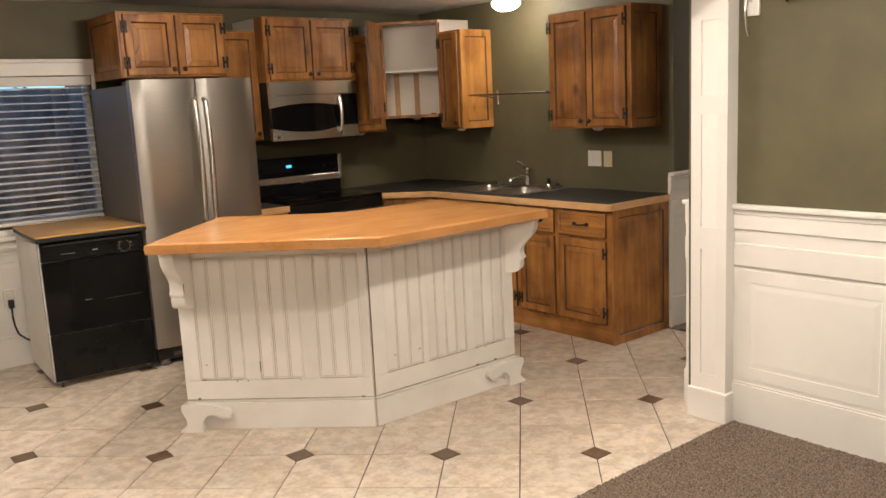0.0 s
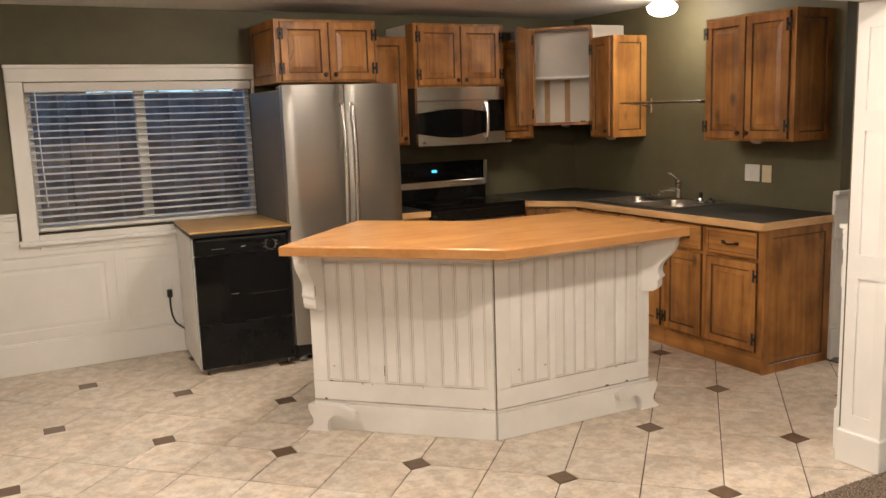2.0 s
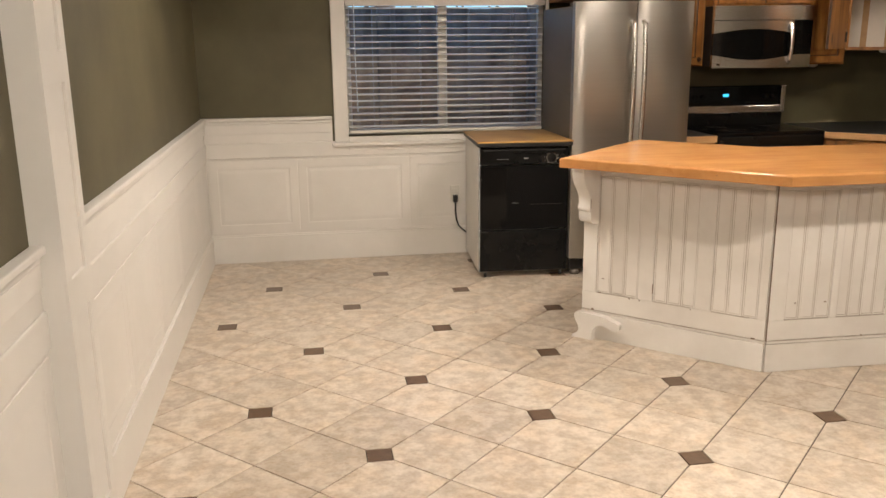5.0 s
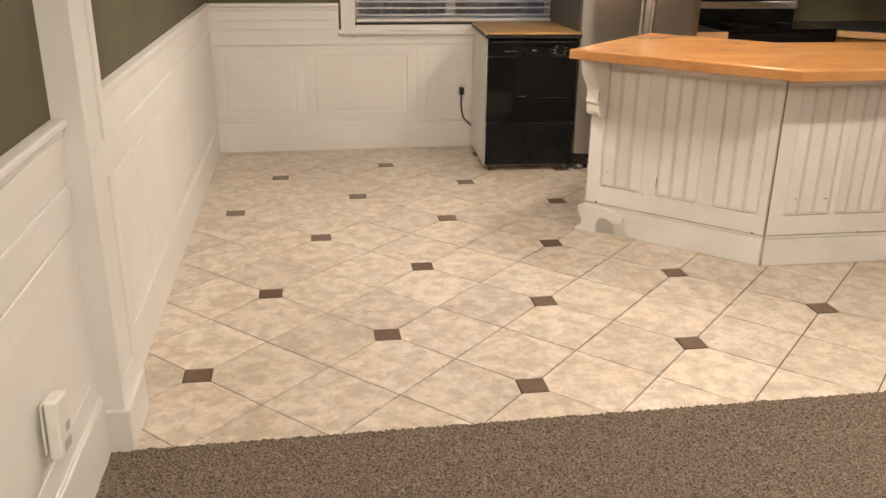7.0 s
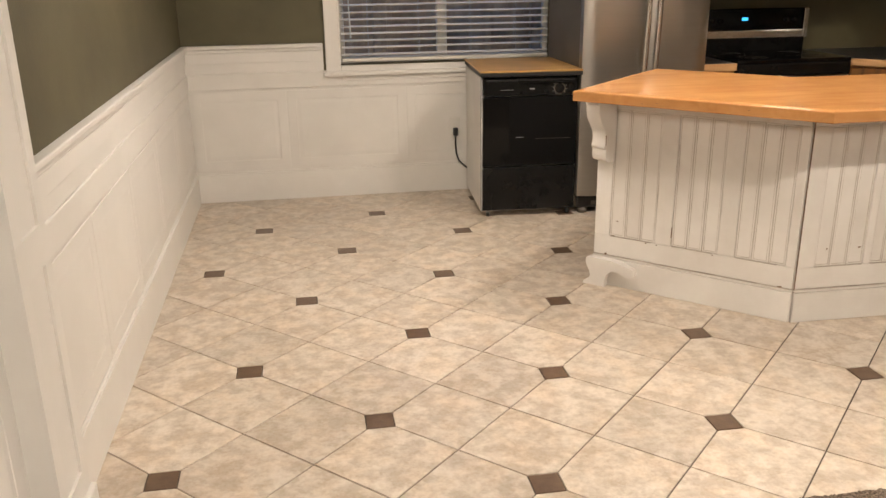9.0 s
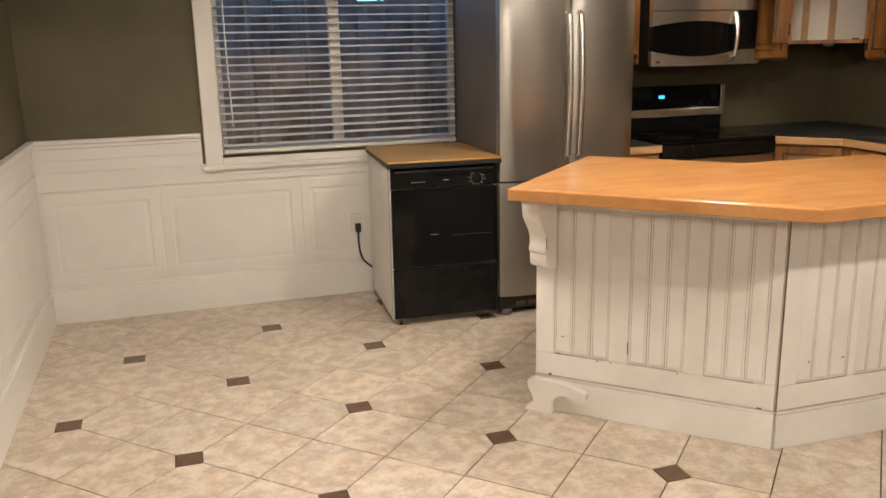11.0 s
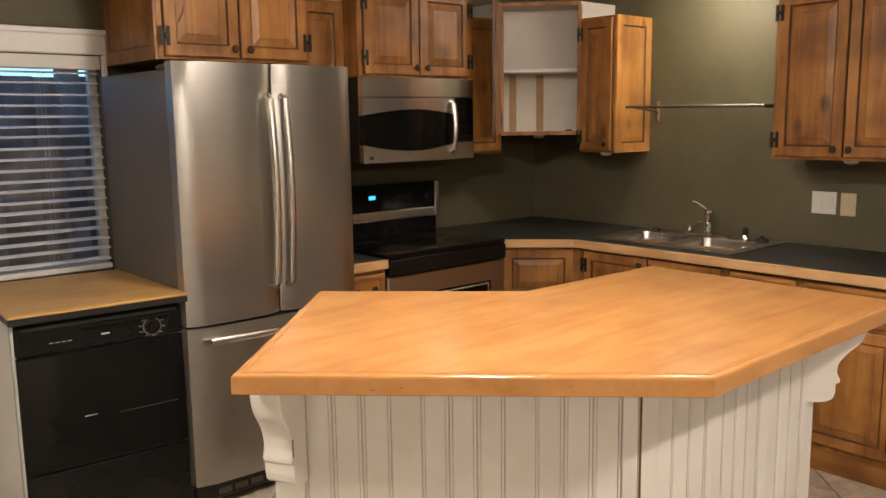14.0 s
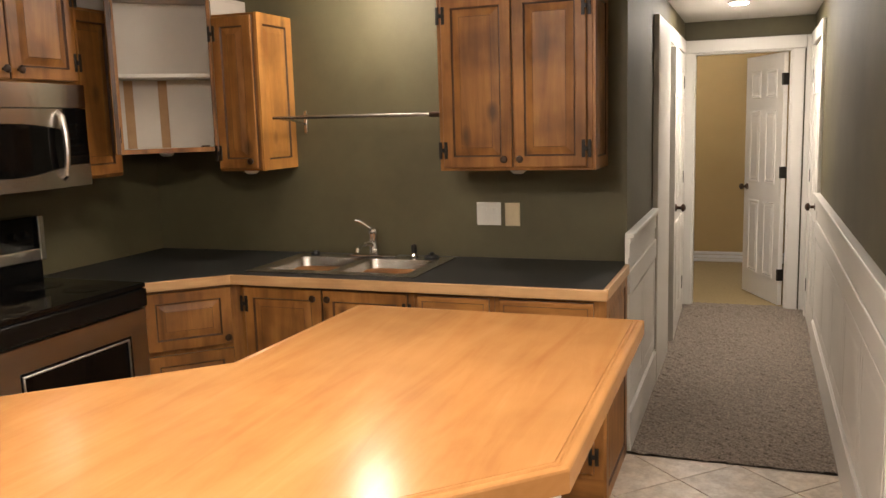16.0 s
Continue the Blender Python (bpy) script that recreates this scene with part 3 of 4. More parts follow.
for d, z in ((0.002, 0.905), (0.0, 0.907), (0.0, 0.944), (0.002, 0.948), (0.006, 0.950), (0.014, 0.9508), (0.019, 0.9492), (0.022, 0.952), (0.027, 0.952), (0.0275, 0.905)):
    ring = [bm.verts.new((x, y, z)) for x, y in inset_poly(ISLAND_TOP, d)]
    if prev:
        for i in range(6):
            bm.faces.new((prev[i], prev[(i + 1) % 6], ring[(i + 1) % 6], ring[i]))
    else:
        first = ring
    prev = ring
for i in range(6):
    bm.faces.new((prev[i], prev[(i + 1) % 6], first[(i + 1) % 6], first[i]))
part("edge_moulding", bm, BUTCHER, top, "routed maple edge moulding")
EA, EB = Vector((*ISLAND_TOP[0], 0.0)), Vector((*ISLAND_TOP[1], 0.0))
for u, z in ((0.36, 0.924), (0.30, 0.918), (0.71, 0.928)):
    c = EA.lerp(EB, u)
    part("edge_dent", box(-0.004, -0.0006, -0.0012, 0.004, 0.001, 0.0012, 0.0004), CHIP, top, "small dark dent", m=pose(c.x, c.y, z, 0, 0, math.degrees(math.atan2(EB.y - EA.y, EB.x - EA.x))))
bm = prism(inset_poly(ISLAND_TOP, 0.0282), 0.907, 0.9522)
part("slab", bm, BUTCHER, top)


# ---- cabinets ----
def hinge(parent, x, y, z, m=None):
    bm = bmesh.new()
    box(x - 0.020, y - 0.004, z - 0.036, x - 0.005, y, z + 0.036, 0.0015, bm=bm)
    box(x + 0.005, y - 0.004, z - 0.036, x + 0.020, y, z + 0.036, 0.0015, bm=bm)
    box(x - 0.006, y - 0.007, z - 0.009, x + 0.006, y, z + 0.009, 0.002, bm=bm)
    part("hinge", bm, IRON, parent, "black iron hinge", m=m)


def knob(parent, x, y, z, m=None):
    bm = lathe([(0.006, 0), (0.006, 0.012), (0.014, 0.016), (0.016, 0.022), (0.011, 0.027), (0.003, 0.028)], 12)
    bm.transform(pose(x, y, z, 90))
    part("knob", bm, BRONZE, parent, "small dark bronze knob", m=m, smooth=True)


def cabinet_door(cab, x, z, w, h, hang, knob_at, m=None):
    """A raised-panel door. hang: 'l', 'r' or ''; knob_at: 't', 'b' or ''."""
    d = part("door", loft(w, h, DOOR_RINGS, x, z), [ALDER, GLAZE], cab, m=m)
    ky = z + h - 0.035 if knob_at == "t" else z + 0.035
    if hang:
        hx = x if hang == "l" else x + w
        for hz in (z + 0.075, z + h - 0.075):
            hinge(d, hx, -0.020, hz, m)
    if knob_at:
        knob(d, x + w - 0.03 if hang != "r" else x + 0.03, -0.020, ky, m)
    return d


def drawer(cab, x, z, w, h, m=None):
    d = part("drawer_front", loft(w, h, [(0, 0, 0), (0, -0.016, 1), (0.006, -0.020, 0), (0.02, -0.020, 0), (0.023, -0.017, 1), (0.026, -0.017, 0)], x, z), [ALDER_X, GLAZE], cab, m=m)
    c = x + w / 2
    bm = tube([(c - 0.05, -0.020, z + h / 2), (c - 0.045, -0.036, z + h / 2), (c, -0.044, z + h / 2 - 0.004), (c + 0.045, -0.036, z + h / 2), (c + 0.05, -0.020, z + h / 2)], 0.0055, 7)
    for s in (-1, 1):
        box(c + s * 0.05 - 0.014, -0.024, z + h / 2 - 0.010, c + s * 0.05 + 0.014, -0.0195, z + h / 2 + 0.010, 0.003, bm=bm)
    part("pull", bm, IRON, d, "black iron pull", m=m)


def cabinet(name, label, m, w, d, h, fronts, side="", toe=0.0, side_wood=None, group=""):
    c = thing(name, label, "cabinet", m, group)
    if toe:
        bm = prism([(0, 0), (w, 0), (w, d), (0, d)], toe, h)
        part("body", bm, [ALDER, GLAZE], c)
        part("base_rail", box(0.0, 0.006, 0, w, d, toe - 0.001), ALDER_X, c)
    else:
        part("body", box(0, 0, 0, w, d, h, 0.002), [ALDER, GLAZE], c)
    for f in fronts:
        if f[0] == "door":
            cabinet_door(c, *f[1:])
        elif f[0] == "drawer":
            drawer(c, *f[1:])
    if "l" in side:
        part("side_panel", loft(d, h, SIDE_RINGS), [ALDER, GLAZE], c, m=pose(0.0, d, 0, 0, 0, -90))
    if "r" in side:
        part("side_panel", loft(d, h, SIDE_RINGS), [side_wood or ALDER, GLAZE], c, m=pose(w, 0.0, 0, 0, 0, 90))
    return c


def puck_light(x, y, z):
    t = thing("puck_light", "small white plastic puck light under the wall cabinet", "light", pose(x, y, z))
    part("housing", lathe([(0.004, -0.022), (0.022, -0.020), (0.034, -0.010), (0.036, 0.0)], 16), PLASTIC, t, smooth=True)


UP = "knotty alder wall cabinet with raised-panel doors and black hinges"
W = 0.675
fc = cabinet("fridge_cabinet", "knotty alder wall cabinet above the steel refrigerator", pose(1.985, 5.33, 1.745), W, YB - 5.33, 0.39,
        [("door", 0.022, 0.012, W / 2 - 0.026, 0.362, "l", "b"), ("door", W / 2 + 0.004, 0.012, W / 2 - 0.026, 0.362, "r", "b")], side="l")
part("crack", tube([(0.135, -0.0165, 0.27), (0.112, -0.0165, 0.215), (0.098, -0.0165, 0.175), (0.078, -0.0165, 0.138)], 0.0028, 5), GLAZE, fc, "dark diagonal crack in the door")
cabinet("narrow_cabinet", "narrow knotty alder wall cabinet beside the refrigerator", pose(2.662, 5.53, 1.31), 0.318, YB - 5.53, 0.745,
        [("door", 0.012, 0.012, 0.290, 0.72, "", "b")])
W = 0.715
mc = cabinet("microwave_cabinet", "knotty alder wall cabinet above the microwave", pose(2.985, 5.42, 1.705), W, YB - 5.42, 0.435,
        [("door", 0.022, 0.012, W / 2 - 0.026, 0.405, "l", "b"), ("door", W / 2 + 0.004, 0.012, W / 2 - 0.026, 0.405, "r", "b")], side="r")
part("side_panel", box(-0.004, 0.115, 0.002, -0.0005, YB - 5.42, 0.433), MELAMINE, mc, "raw white side panel")
part("side_stile", box(-0.006, 0.0, 0.0, -0.0005, 0.1145, 0.435), ALDER, mc)
cabinet("narrow_cabinet", "narrow dark alder wall cabinet between microwave and corner", pose(3.703, 5.55, 1.31), 0.352, YB - 5.55, 0.735,
        [("door", 0.012, 0.012, 0.325, 0.71, "", "")])
# side panel in lighter pine, its colour raised for the sink lamp
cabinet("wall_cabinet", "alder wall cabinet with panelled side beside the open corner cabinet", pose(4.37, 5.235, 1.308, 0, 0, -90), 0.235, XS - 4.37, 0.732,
        [("door", 0.01, 0.012, 0.215, 0.707, "l", "b")], side="r", side_wood=LAMPLIT_PINE)
W = 0.665
cabinet("wall_cabinet", UP, pose(4.37, 4.100, 1.300, 0, 0, -90), W, XS - 4.37, 0.745,
        [("door", 0.022, 0.014, W / 2 - 0.026, 0.715, "l", "b"), ("door", W / 2 + 0.004, 0.014, W / 2 - 0.026, 0.715, "r", "b")], side="r")
for p in ((3.88, 5.65, 1.31), (4.34, 5.52, 1.405), (4.46, 5.12, 1.308), (4.48, 3.78, 1.30)):
    puck_light(*p)

# open corner cabinet: a five-sided carcass with white lining, one shelf and a door that stands open
cc = thing("corner_cabinet", "open diagonal corner wall cabinet with white lining and one shelf", "cabinet", pose(0, 0, 1.405))
P = [(4.06, 5.555), (4.372, 5.242), (XS - 0.001, 5.242), (XS - 0.001, YB - 0.001), (4.06, YB - 0.001)]
part("bottom_panel", prism(P, 0.0, 0.018), [MELAMINE], cc)
part("top_panel", prism(P, 0.712, 0.73), [MELAMINE], cc)
part("side_panel", box(4.06, 5.57, 0.0185, 4.072, YB - 0.001, 0.7115), MELAMINE, cc)
part("side_panel", box(4.385, 5.242, 0.0185, XS - 0.001, 5.254, 0.7115), MELAMINE, cc)
part("back_panel", box(4.0725, YB - 0.012, 0.0185, XS - 0.014, YB - 0.001, 0.7115), MELAMINE, cc)
part("back_panel", box(XS - 0.013, 5.2545, 0.0185, XS - 0.001, YB - 0.001, 0.7115), MELAMINE, cc)
mD = pose(4.06, 5.555, 0, 0, 0, -45.1)
fw = math.hypot(0.312, 0.313)
bm = box(0, -0.012, 0.0, 0.016, 0.006, 0.73, 0.001)
box(fw - 0.016, -0.012, 0.0, fw, 0.006, 0.73, 0.001, bm=bm)
box(0.0162, -0.012, 0.0, fw - 0.0162, 0.006, 0.022, 0.001, bm=bm)
box(0.0162, -0.012, 0.708, fw - 0.0162, 0.006, 0.73, 0.001, bm=bm)
part("face_frame", bm, ALDER, cc, m=mD)
part("inner_board", box(-0.19, 0.215, 0.0186, fw + 0.19, 0.225, 0.7114), MELAMINE, cc, m=mD)
for x in (0.050, 0.208):
    part("bare_strip", box(x, 0.2125, 0.02, x + 0.042, 0.2148, 0.345), BARE, cc, "bare pine strip", m=mD)
open_door = part("door", loft(0.40, 0.70, DOOR_RINGS, 0, 0.012), [ALDER, GLAZE], cc, "door standing open", m=pose(4.045, 5.538, 0, 0, 0, -139.0))
for z in (0.09, 0.64):
    hinge(open_door, 0.01, 0.005, z, pose(4.045, 5.538, 0, 0, 0, -139.0))
part("shelf", box(-0.02, 0.030, 0.350, fw + 0.02, 0.2120, 0.368, 0.003), PLASTIC, cc, "white shelf with a rounded edge", m=mD)
part("catch", box(0.36, -0.03, 0.022, 0.40, -0.012, 0.030, 0.002), BRONZE, cc, m=mD)

# towel rod between the wall cabinets
rod = thing("towel_rod", "thin brushed steel towel rod with a wall bracket", "rod", pose(0, 0, 0))
part("bar", tube([(4.40, 4.945, 1.553), (4.40, 4.12, 1.546)], 0.0085, 10), STEEL_H, rod, smooth=True)
part("end_cap", tube([(4.40, 4.155, 1.546), (4.40, 4.1005, 1.546)], 0.012, 10), BRONZE, rod)
bm = tube([(4.40, 4.93, 1.552), (4.56, 4.93, 1.540), (XS - 0.006, 4.93, 1.52)], 0.006, 8)
box(XS - 0.006, 4.921, 1.475, XS, 4.939, 1.585, 0.002, bm=bm)
part("bracket", bm, STEEL_H, rod)

# base cabinets
TOE = 0.10
CT = 0.832
cabinet("base_cabinet", "narrow alder drawer unit between refrigerator and range", pose(2.70, 5.21, 0), 0.248, YB - 5.21, CT,
        [("drawer", 0.02, 0.675, 0.208, 0.135), ("door", 0.02, 0.125, 0.208, 0.53, "l", "t")], toe=TOE)
XF = 4.06
cabinet("sink_cabinet", "knotty alder base cabinet with two doors under the sink", pose(XF, 4.955, 0, 0, 0, -90), 0.835, XS - XF, CT,
        [("door", 0.025, 0.125, 0.385, 0.69, "l", "t"), ("door", 0.42, 0.125, 0.39, 0.69, "r", "t")], toe=TOE)
cabinet("base_cabinet", "knotty alder base cabinet with one drawer and door", pose(XF, 4.118, 0, 0, 0, -90), 0.345, XS - XF, CT,
        [("drawer", 0.02, 0.66, 0.305, 0.15), ("door", 0.02, 0.125, 0.305, 0.515, "l", "")], toe=TOE)
cabinet("base_cabinet", "knotty alder end base cabinet with drawer, door and panelled end", pose(XF, 3.771, 0, 0, 0, -90), 0.431, XS - XF - 0.07, CT,
        [("drawer", 0.02, 0.66, 0.375, 0.15), ("door", 0.02, 0.125, 0.375, 0.515, "r", "")], side="r", toe=TOE)
# corner base with a diagonal front
cb = thing("corner_base_cabinet", "knotty alder diagonal corner base cabinet", "cabinet", pose(0, 0, 0))
part("body", prism([(3.775, 5.285), (4.062, 4.99), (4.09, 4.957), (XS, 4.957), (XS, YB), (3.775, YB)], 0.0, CT), ALDER, cb)
mC = pose(3.775, 5.285, 0, 0, 0, -45.8)
cabinet_door(cb, 0.02, 0.555, 0.37, 0.26, "", "", mC)
cabinet_door(cb, 0.02, 0.125, 0.37, 0.41, "", "", mC)
knob(cb, 0.365, -0.020, 0.59, mC)
hinge(cb, 0.012, -0.004, 0.76, mC)
hinge(cb, 0.012, -0.004, 0.62, mC)

# worktop with a sink cut-out
ct = thing("kitchen_worktop", "black laminate worktop with a light maple edge", "worktop", pose(0, 0, 0))
SX0, SX1, SY0, SY1 = 4.115, 4.615, 4.145, 4.945
bm = prism([(3.775, 5.262), (4.036, 4.985), (4.036, SY1), (XS, SY1), (XS, YB), (3.775, YB)], 0.833, 0.87)
prism([(4.036, SY0), (SX0, SY0), (SX0, SY1), (4.036, SY1)], 0.833, 0.87, bm=bm)
prism([(SX1, SY0), (XS, SY0), (XS, SY1), (SX1, SY1)], 0.833, 0.87, bm=bm)
prism([(4.036, 3.338), (XS - 0.07, 3.338), (XS - 0.07, YH1 + 0.002), (XS, YH1 + 0.002), (XS, SY0), (4.036, SY0)], 0.833, 0.87, bm=bm)
part("laminate_slab", bm, LAMINATE, ct)
front = [(3.775, 5.262), (4.036, 4.985), (4.036, 3.338), (XS - 0.07, 3.338)]
for i, (a, b) in enumerate(zip(front, front[1:])):
    a, b = Vector(a), Vector(b)
    u = (b - a).normalized()
    nrm = Vector((u.y, -u.x)) * 0.020
    q = [a + nrm * 0.02, b + nrm * 0.02, b + nrm + u * (0.0195 if i == 1 else (-0.008 if i == 0 else 0)), a + nrm + u * (-0.008 if i == 1 else 0)]
    part("edge_strip", prism([tuple(v) for v in q], 0.828, 0.8705, 0.003, 2), EDGE, ct, "light maple edging")
st = thing("side_worktop", "small black worktop with maple edge beside the range", "worktop", pose(0, 0, 0))
part("laminate_slab", box(2.695, 5.205, 0.833, 2.951, YB, 0.87), LAMINATE, st)
part("edge_strip", box(2.695, 5.184, 0.828, 2.951, 5.2045, 0.8705, 0.003, 2), EDGE, st, "light maple edging")

# double sink
sink = thing("kitchen_sink", "stainless steel double bowl drop-in sink", "sink", pose(0, 0, 0.87))
bm = bmesh.new()
RIM = 0.012
bowls = [(SX0 + 0.055, SY0 + 0.05, SX1 - 0.10, (SY0 + SY1) / 2 - 0.02), (SX0 + 0.055, (SY0 + SY1) / 2 + 0.02, SX1 - 0.10, SY1 - 0.05)]
xs = [SX0 - RIM, bowls[0][0], bowls[0][2], SX1 + RIM]
ys = [SY0 - RIM, bowls[0][1], bowls[0][3], bowls[1][1], bowls[1][3], SY1 + RIM]
for i in range(3):
    for j in range(5):
        if i == 1 and j in (1, 3):
            continue
        box(xs[i], ys[j], 0.0005, xs[i + 1], ys[j + 1], 0.006, bm=bm)
bmesh.ops.remove_doubles(bm, verts=bm.verts, dist=0.0001)
part("rim", bm, STEEL_H, sink)
for x0, y0, x1, y1 in bowls:
    bm = bmesh.new()
    rings = []
    for ins, z in ((0.0, 0.006), (0.004, -0.004), (0.012, -0.13), (0.03, -0.158), (0.06, -0.165)):
        pts = []
        for cx, cy, a0 in ((x1 - 0.05, y1 - 0.05, 0), (x0 + 0.05, y1 - 0.05, 90), (x0 + 0.05, y0 + 0.05, 180), (x1 - 0.05, y0 + 0.05, 270)):
            for k in range(5):
                a = radians(a0 + k * 22.5)
                rr = 0.05 - ins if ins < 0.045 else 0.005
                pts.append(bm.verts.new((cx + rr * math.cos(a), cy + rr * math.sin(a), z)))
        rings.append(pts)
    for a, b in zip(rings, rings[1:]):
        n = len(a)
        for k in range(n):
            bm.faces.new((a[k], a[(k + 1) % n], b[(k + 1) % n], b[k]))
    bm.faces.new(rings[-1])
    part("bowl", bm, STEEL_H, sink, smooth=True)
    part("drain", lathe([(0.04, 0.0), (0.038, 0.004), (0.02, 0.002), (0.004, 0.001)], 16, at=((x0 + x1) / 2, (y0 + y1) / 2, -0.166)), CHROME, sink)
fa = thing("faucet", "chrome single lever kitchen faucet", "faucet", pose(4.575, 4.535, 0.877))
part("base_plate", box(-0.025, -0.12, 0, 0.025, 0.12, 0.010, 0.005, 2), CHROME, fa)
part("body", lathe([(0.024, 0.0), (0.022, 0.05), (0.020, 0.09), (0.024, 0.10), (0.022, 0.125), (0.010, 0.13)], 16, at=(0, 0, 0.010)), CHROME, fa, smooth=True)
part("spout", tube([(0, 0, 0.050), (-0.06, 0.0, 0.072), (-0.13, 0.0, 0.074), (-0.175, 0, 0.060), (-0.18, 0, 0.045)], 0.010, 10), CHROME, fa, smooth=True)
part("lever", tube([(0, 0, 0.130), (0.0, 0.035, 0.150), (-0.005, 0.07, 0.172), (-0.01, 0.09, 0.176)], 0.0065, 8), CHROME, fa, smooth=True)
sp = thing("side_sprayer", "chrome and black sink sprayer", "sprayer", pose(4.575, 4.325, 0.877))
part("collar", lathe([(0.024, 0), (0.022, 0.012), (0.014, 0.02)], 14), CHROME, sp, smooth=True)
part("head", lathe([(0.012, 0.02), (0.015, 0.04), (0.013, 0.06), (0.005, 0.066)], 14), MATTEBLACK, sp, smooth=True)
cover = thing("sink_hole_cover", "small black cover on the back of the sink rim", "cover", pose(4.585, 4.86, 0.876))
part("disc", lathe([(0.022, 0), (0.022, 0.008), (0.012, 0.018), (0.003, 0.020)], 14), MATTEBLACK, cover)
pl = thing("sink_stopper", "black rubber sink stopper on the sink rim", "stopper", pose(4.575, 4.235, 0.876))
part("disc", lathe([(0.034, 0), (0.034, 0.008), (0.026, 0.014)], 16), MATTEBLACK, pl)
part("grip", lathe([(0.010, 0.014), (0.012, 0.026), (0.004, 0.03)], 10), MATTEBLACK, pl)


# ---- refrigerator ----
FX0, FX1, FY, FT = 1.925, 2.690, 5.075, 1.722
fr = thing("refrigerator", "stainless steel french-door refrigerator with a bottom freezer", "refrigerator", pose(0, 0, 0))
part("case", box(FX0 + 0.004, FY + 0.075, 0.03, FX1 - 0.004, 5.80, FT - 0.025, 0.006), GREY, fr, "grey painted steel case")
part("top_cover", box(FX0 + 0.02, FY + 0.02, FT - 0.0245, FX1 - 0.02, FY + 0.20, FT - 0.004, 0.006), GREY, fr)


def bowed(x0, x1, z0, z1, name):
    """A door whose front bulges a little, with rounded long edges."""
    bm = bmesh.new()
    n = 10
    prof = [(x0, FY + 0.070)]
    for k in range(n + 1):
        u = k / n
        edge = 0.016 * max(0, 1 - min(u, 1 - u) * 12) ** 2
        prof.append((x0 + (x1 - x0) * u, FY - 0.014 * math.sin(math.pi * u) + edge))
    prof.append((x1, FY + 0.070))
    prism(prof, z0, z1, bm=bm)
    return part(name, bm, STEEL, fr, smooth=True)


MID = (FX0 + FX1) / 2 + 0.015
bowed(FX0, MID - 0.003, 0.748, FT, "door")
bowed(MID + 0.003, FX1, 0.748, FT, "door")
bowed(FX0, FX1, 0.115, 0.738, "freezer_drawer")
part("gasket", box(FX0 + 0.012, FY + 0.066, 0.11, FX1 - 0.012, FY + 0.0745, FT - 0.01), MATTEBLACK, fr)
for s in (-1, 1):
    x = MID + s * 0.033
    pts = [(x, FY - 0.006, 0.86), (x, FY - 0.034, 0.875)] + [(x, FY - 0.034 - 0.022 * math.sin(math.pi * k / 8), 0.875 + k * 0.71 / 8) for k in range(1, 8)] + [(x, FY - 0.034, 1.585), (x, FY - 0.006, 1.60)]
    part("handle", tube(pts, 0.0155, 12), STEEL_H, fr, "curved steel handle", smooth=True)
pts = [(FX0 + 0.065, FY, 0.685), (FX0 + 0.075, FY - 0.034, 0.69)] + [(FX0 + 0.075 + k * (FX1 - FX0 - 0.15) / 8, FY - 0.034 - 0.022 * math.sin(math.pi * k / 8), 0.69) for k in range(1, 8)] + [(FX1 - 0.075, FY - 0.034, 0.69), (FX1 - 0.065, FY, 0.685)]
part("handle", tube(pts, 0.0155, 12), STEEL_H, fr, "curved steel handle", smooth=True)
part("grille", box(FX0 + 0.01, FY + 0.035, 0.035, FX1 - 0.01, FY + 0.07, 0.105, 0.004), MATTEBLACK, fr, "black toe grille")
for k in range(8):
    part("grille_slot", box(FX0 + 0.10 + k * 0.07, FY + 0.033, 0.05, FX0 + 0.155 + k * 0.07, FY + 0.036, 0.075), GREY, fr)
for x in (FX0 + 0.05, FX1 - 0.05):
    part("foot", lathe([(0.03, 0), (0.034, 0.02), (0.024, 0.036)], 12, at=(x, FY + 0.06, 0.0)), GREY, fr)
for k in range(7):
    x = FX1 - 0.12 + k * 0.0105
    part("badge", box(x, FY - 0.0045, 1.668, x + 0.007, FY + 0.004, 1.677), CHROME, fr, "small chrome badge bar")

# ---- portable dishwasher ----
dw = thing("dishwasher", "portable black dishwasher with white sides and a wood top", "dishwasher", pose(1.336, 5.138, 0, 0, 0, -3.6))
WD, DD = 0.584, 0.665
part("case", box(0.0, 0.03, 0.030, WD, DD, 0.845, 0.006), ENAMEL, dw, "scuffed white enamel case")
part("control_panel", box(0.008, -0.004, 0.735, WD - 0.008, 0.029, 0.842, 0.008, 2), BLACK, dw)
part("control_recess", box(0.03, -0.006, 0.822, WD - 0.03, -0.0035, 0.832), MATTEBLACK, dw)
part("latch_lip", box(0.22, -0.018, 0.805, WD - 0.05, -0.0045, 0.818, 0.004), BLACK, dw)
part("door", box(0.008, 0.0, 0.315, WD - 0.008, 0.029, 0.730, 0.006, 2), BLACKGLASS, dw, "glossy black door")
part("lower_panel", box(0.008, 0.002, 0.040, WD - 0.008, 0.029, 0.309, 0.006, 2), BLACK, dw)
part("edge_trim", box(-0.001, 0.0, 0.04, 0.0075, 0.0295, 0.842), PRINT, dw)
bm = lathe([(0.030, 0), (0.028, 0.008), (0.018, 0.010), (0.017, 0.022), (0.004, 0.024)], 20)
bm.transform(pose(WD - 0.12, -0.004, 0.775, 90))
part("dial", bm, BLACK, dw, smooth=True)
bm = lathe([(0.034, 0.0), (0.034, 0.003), (0.031, 0.003)], 28)
bm.transform(pose(WD - 0.12, -0.004, 0.775, 90))
part("dial_ring", bm, GREY, dw, "thin grey dial ring")
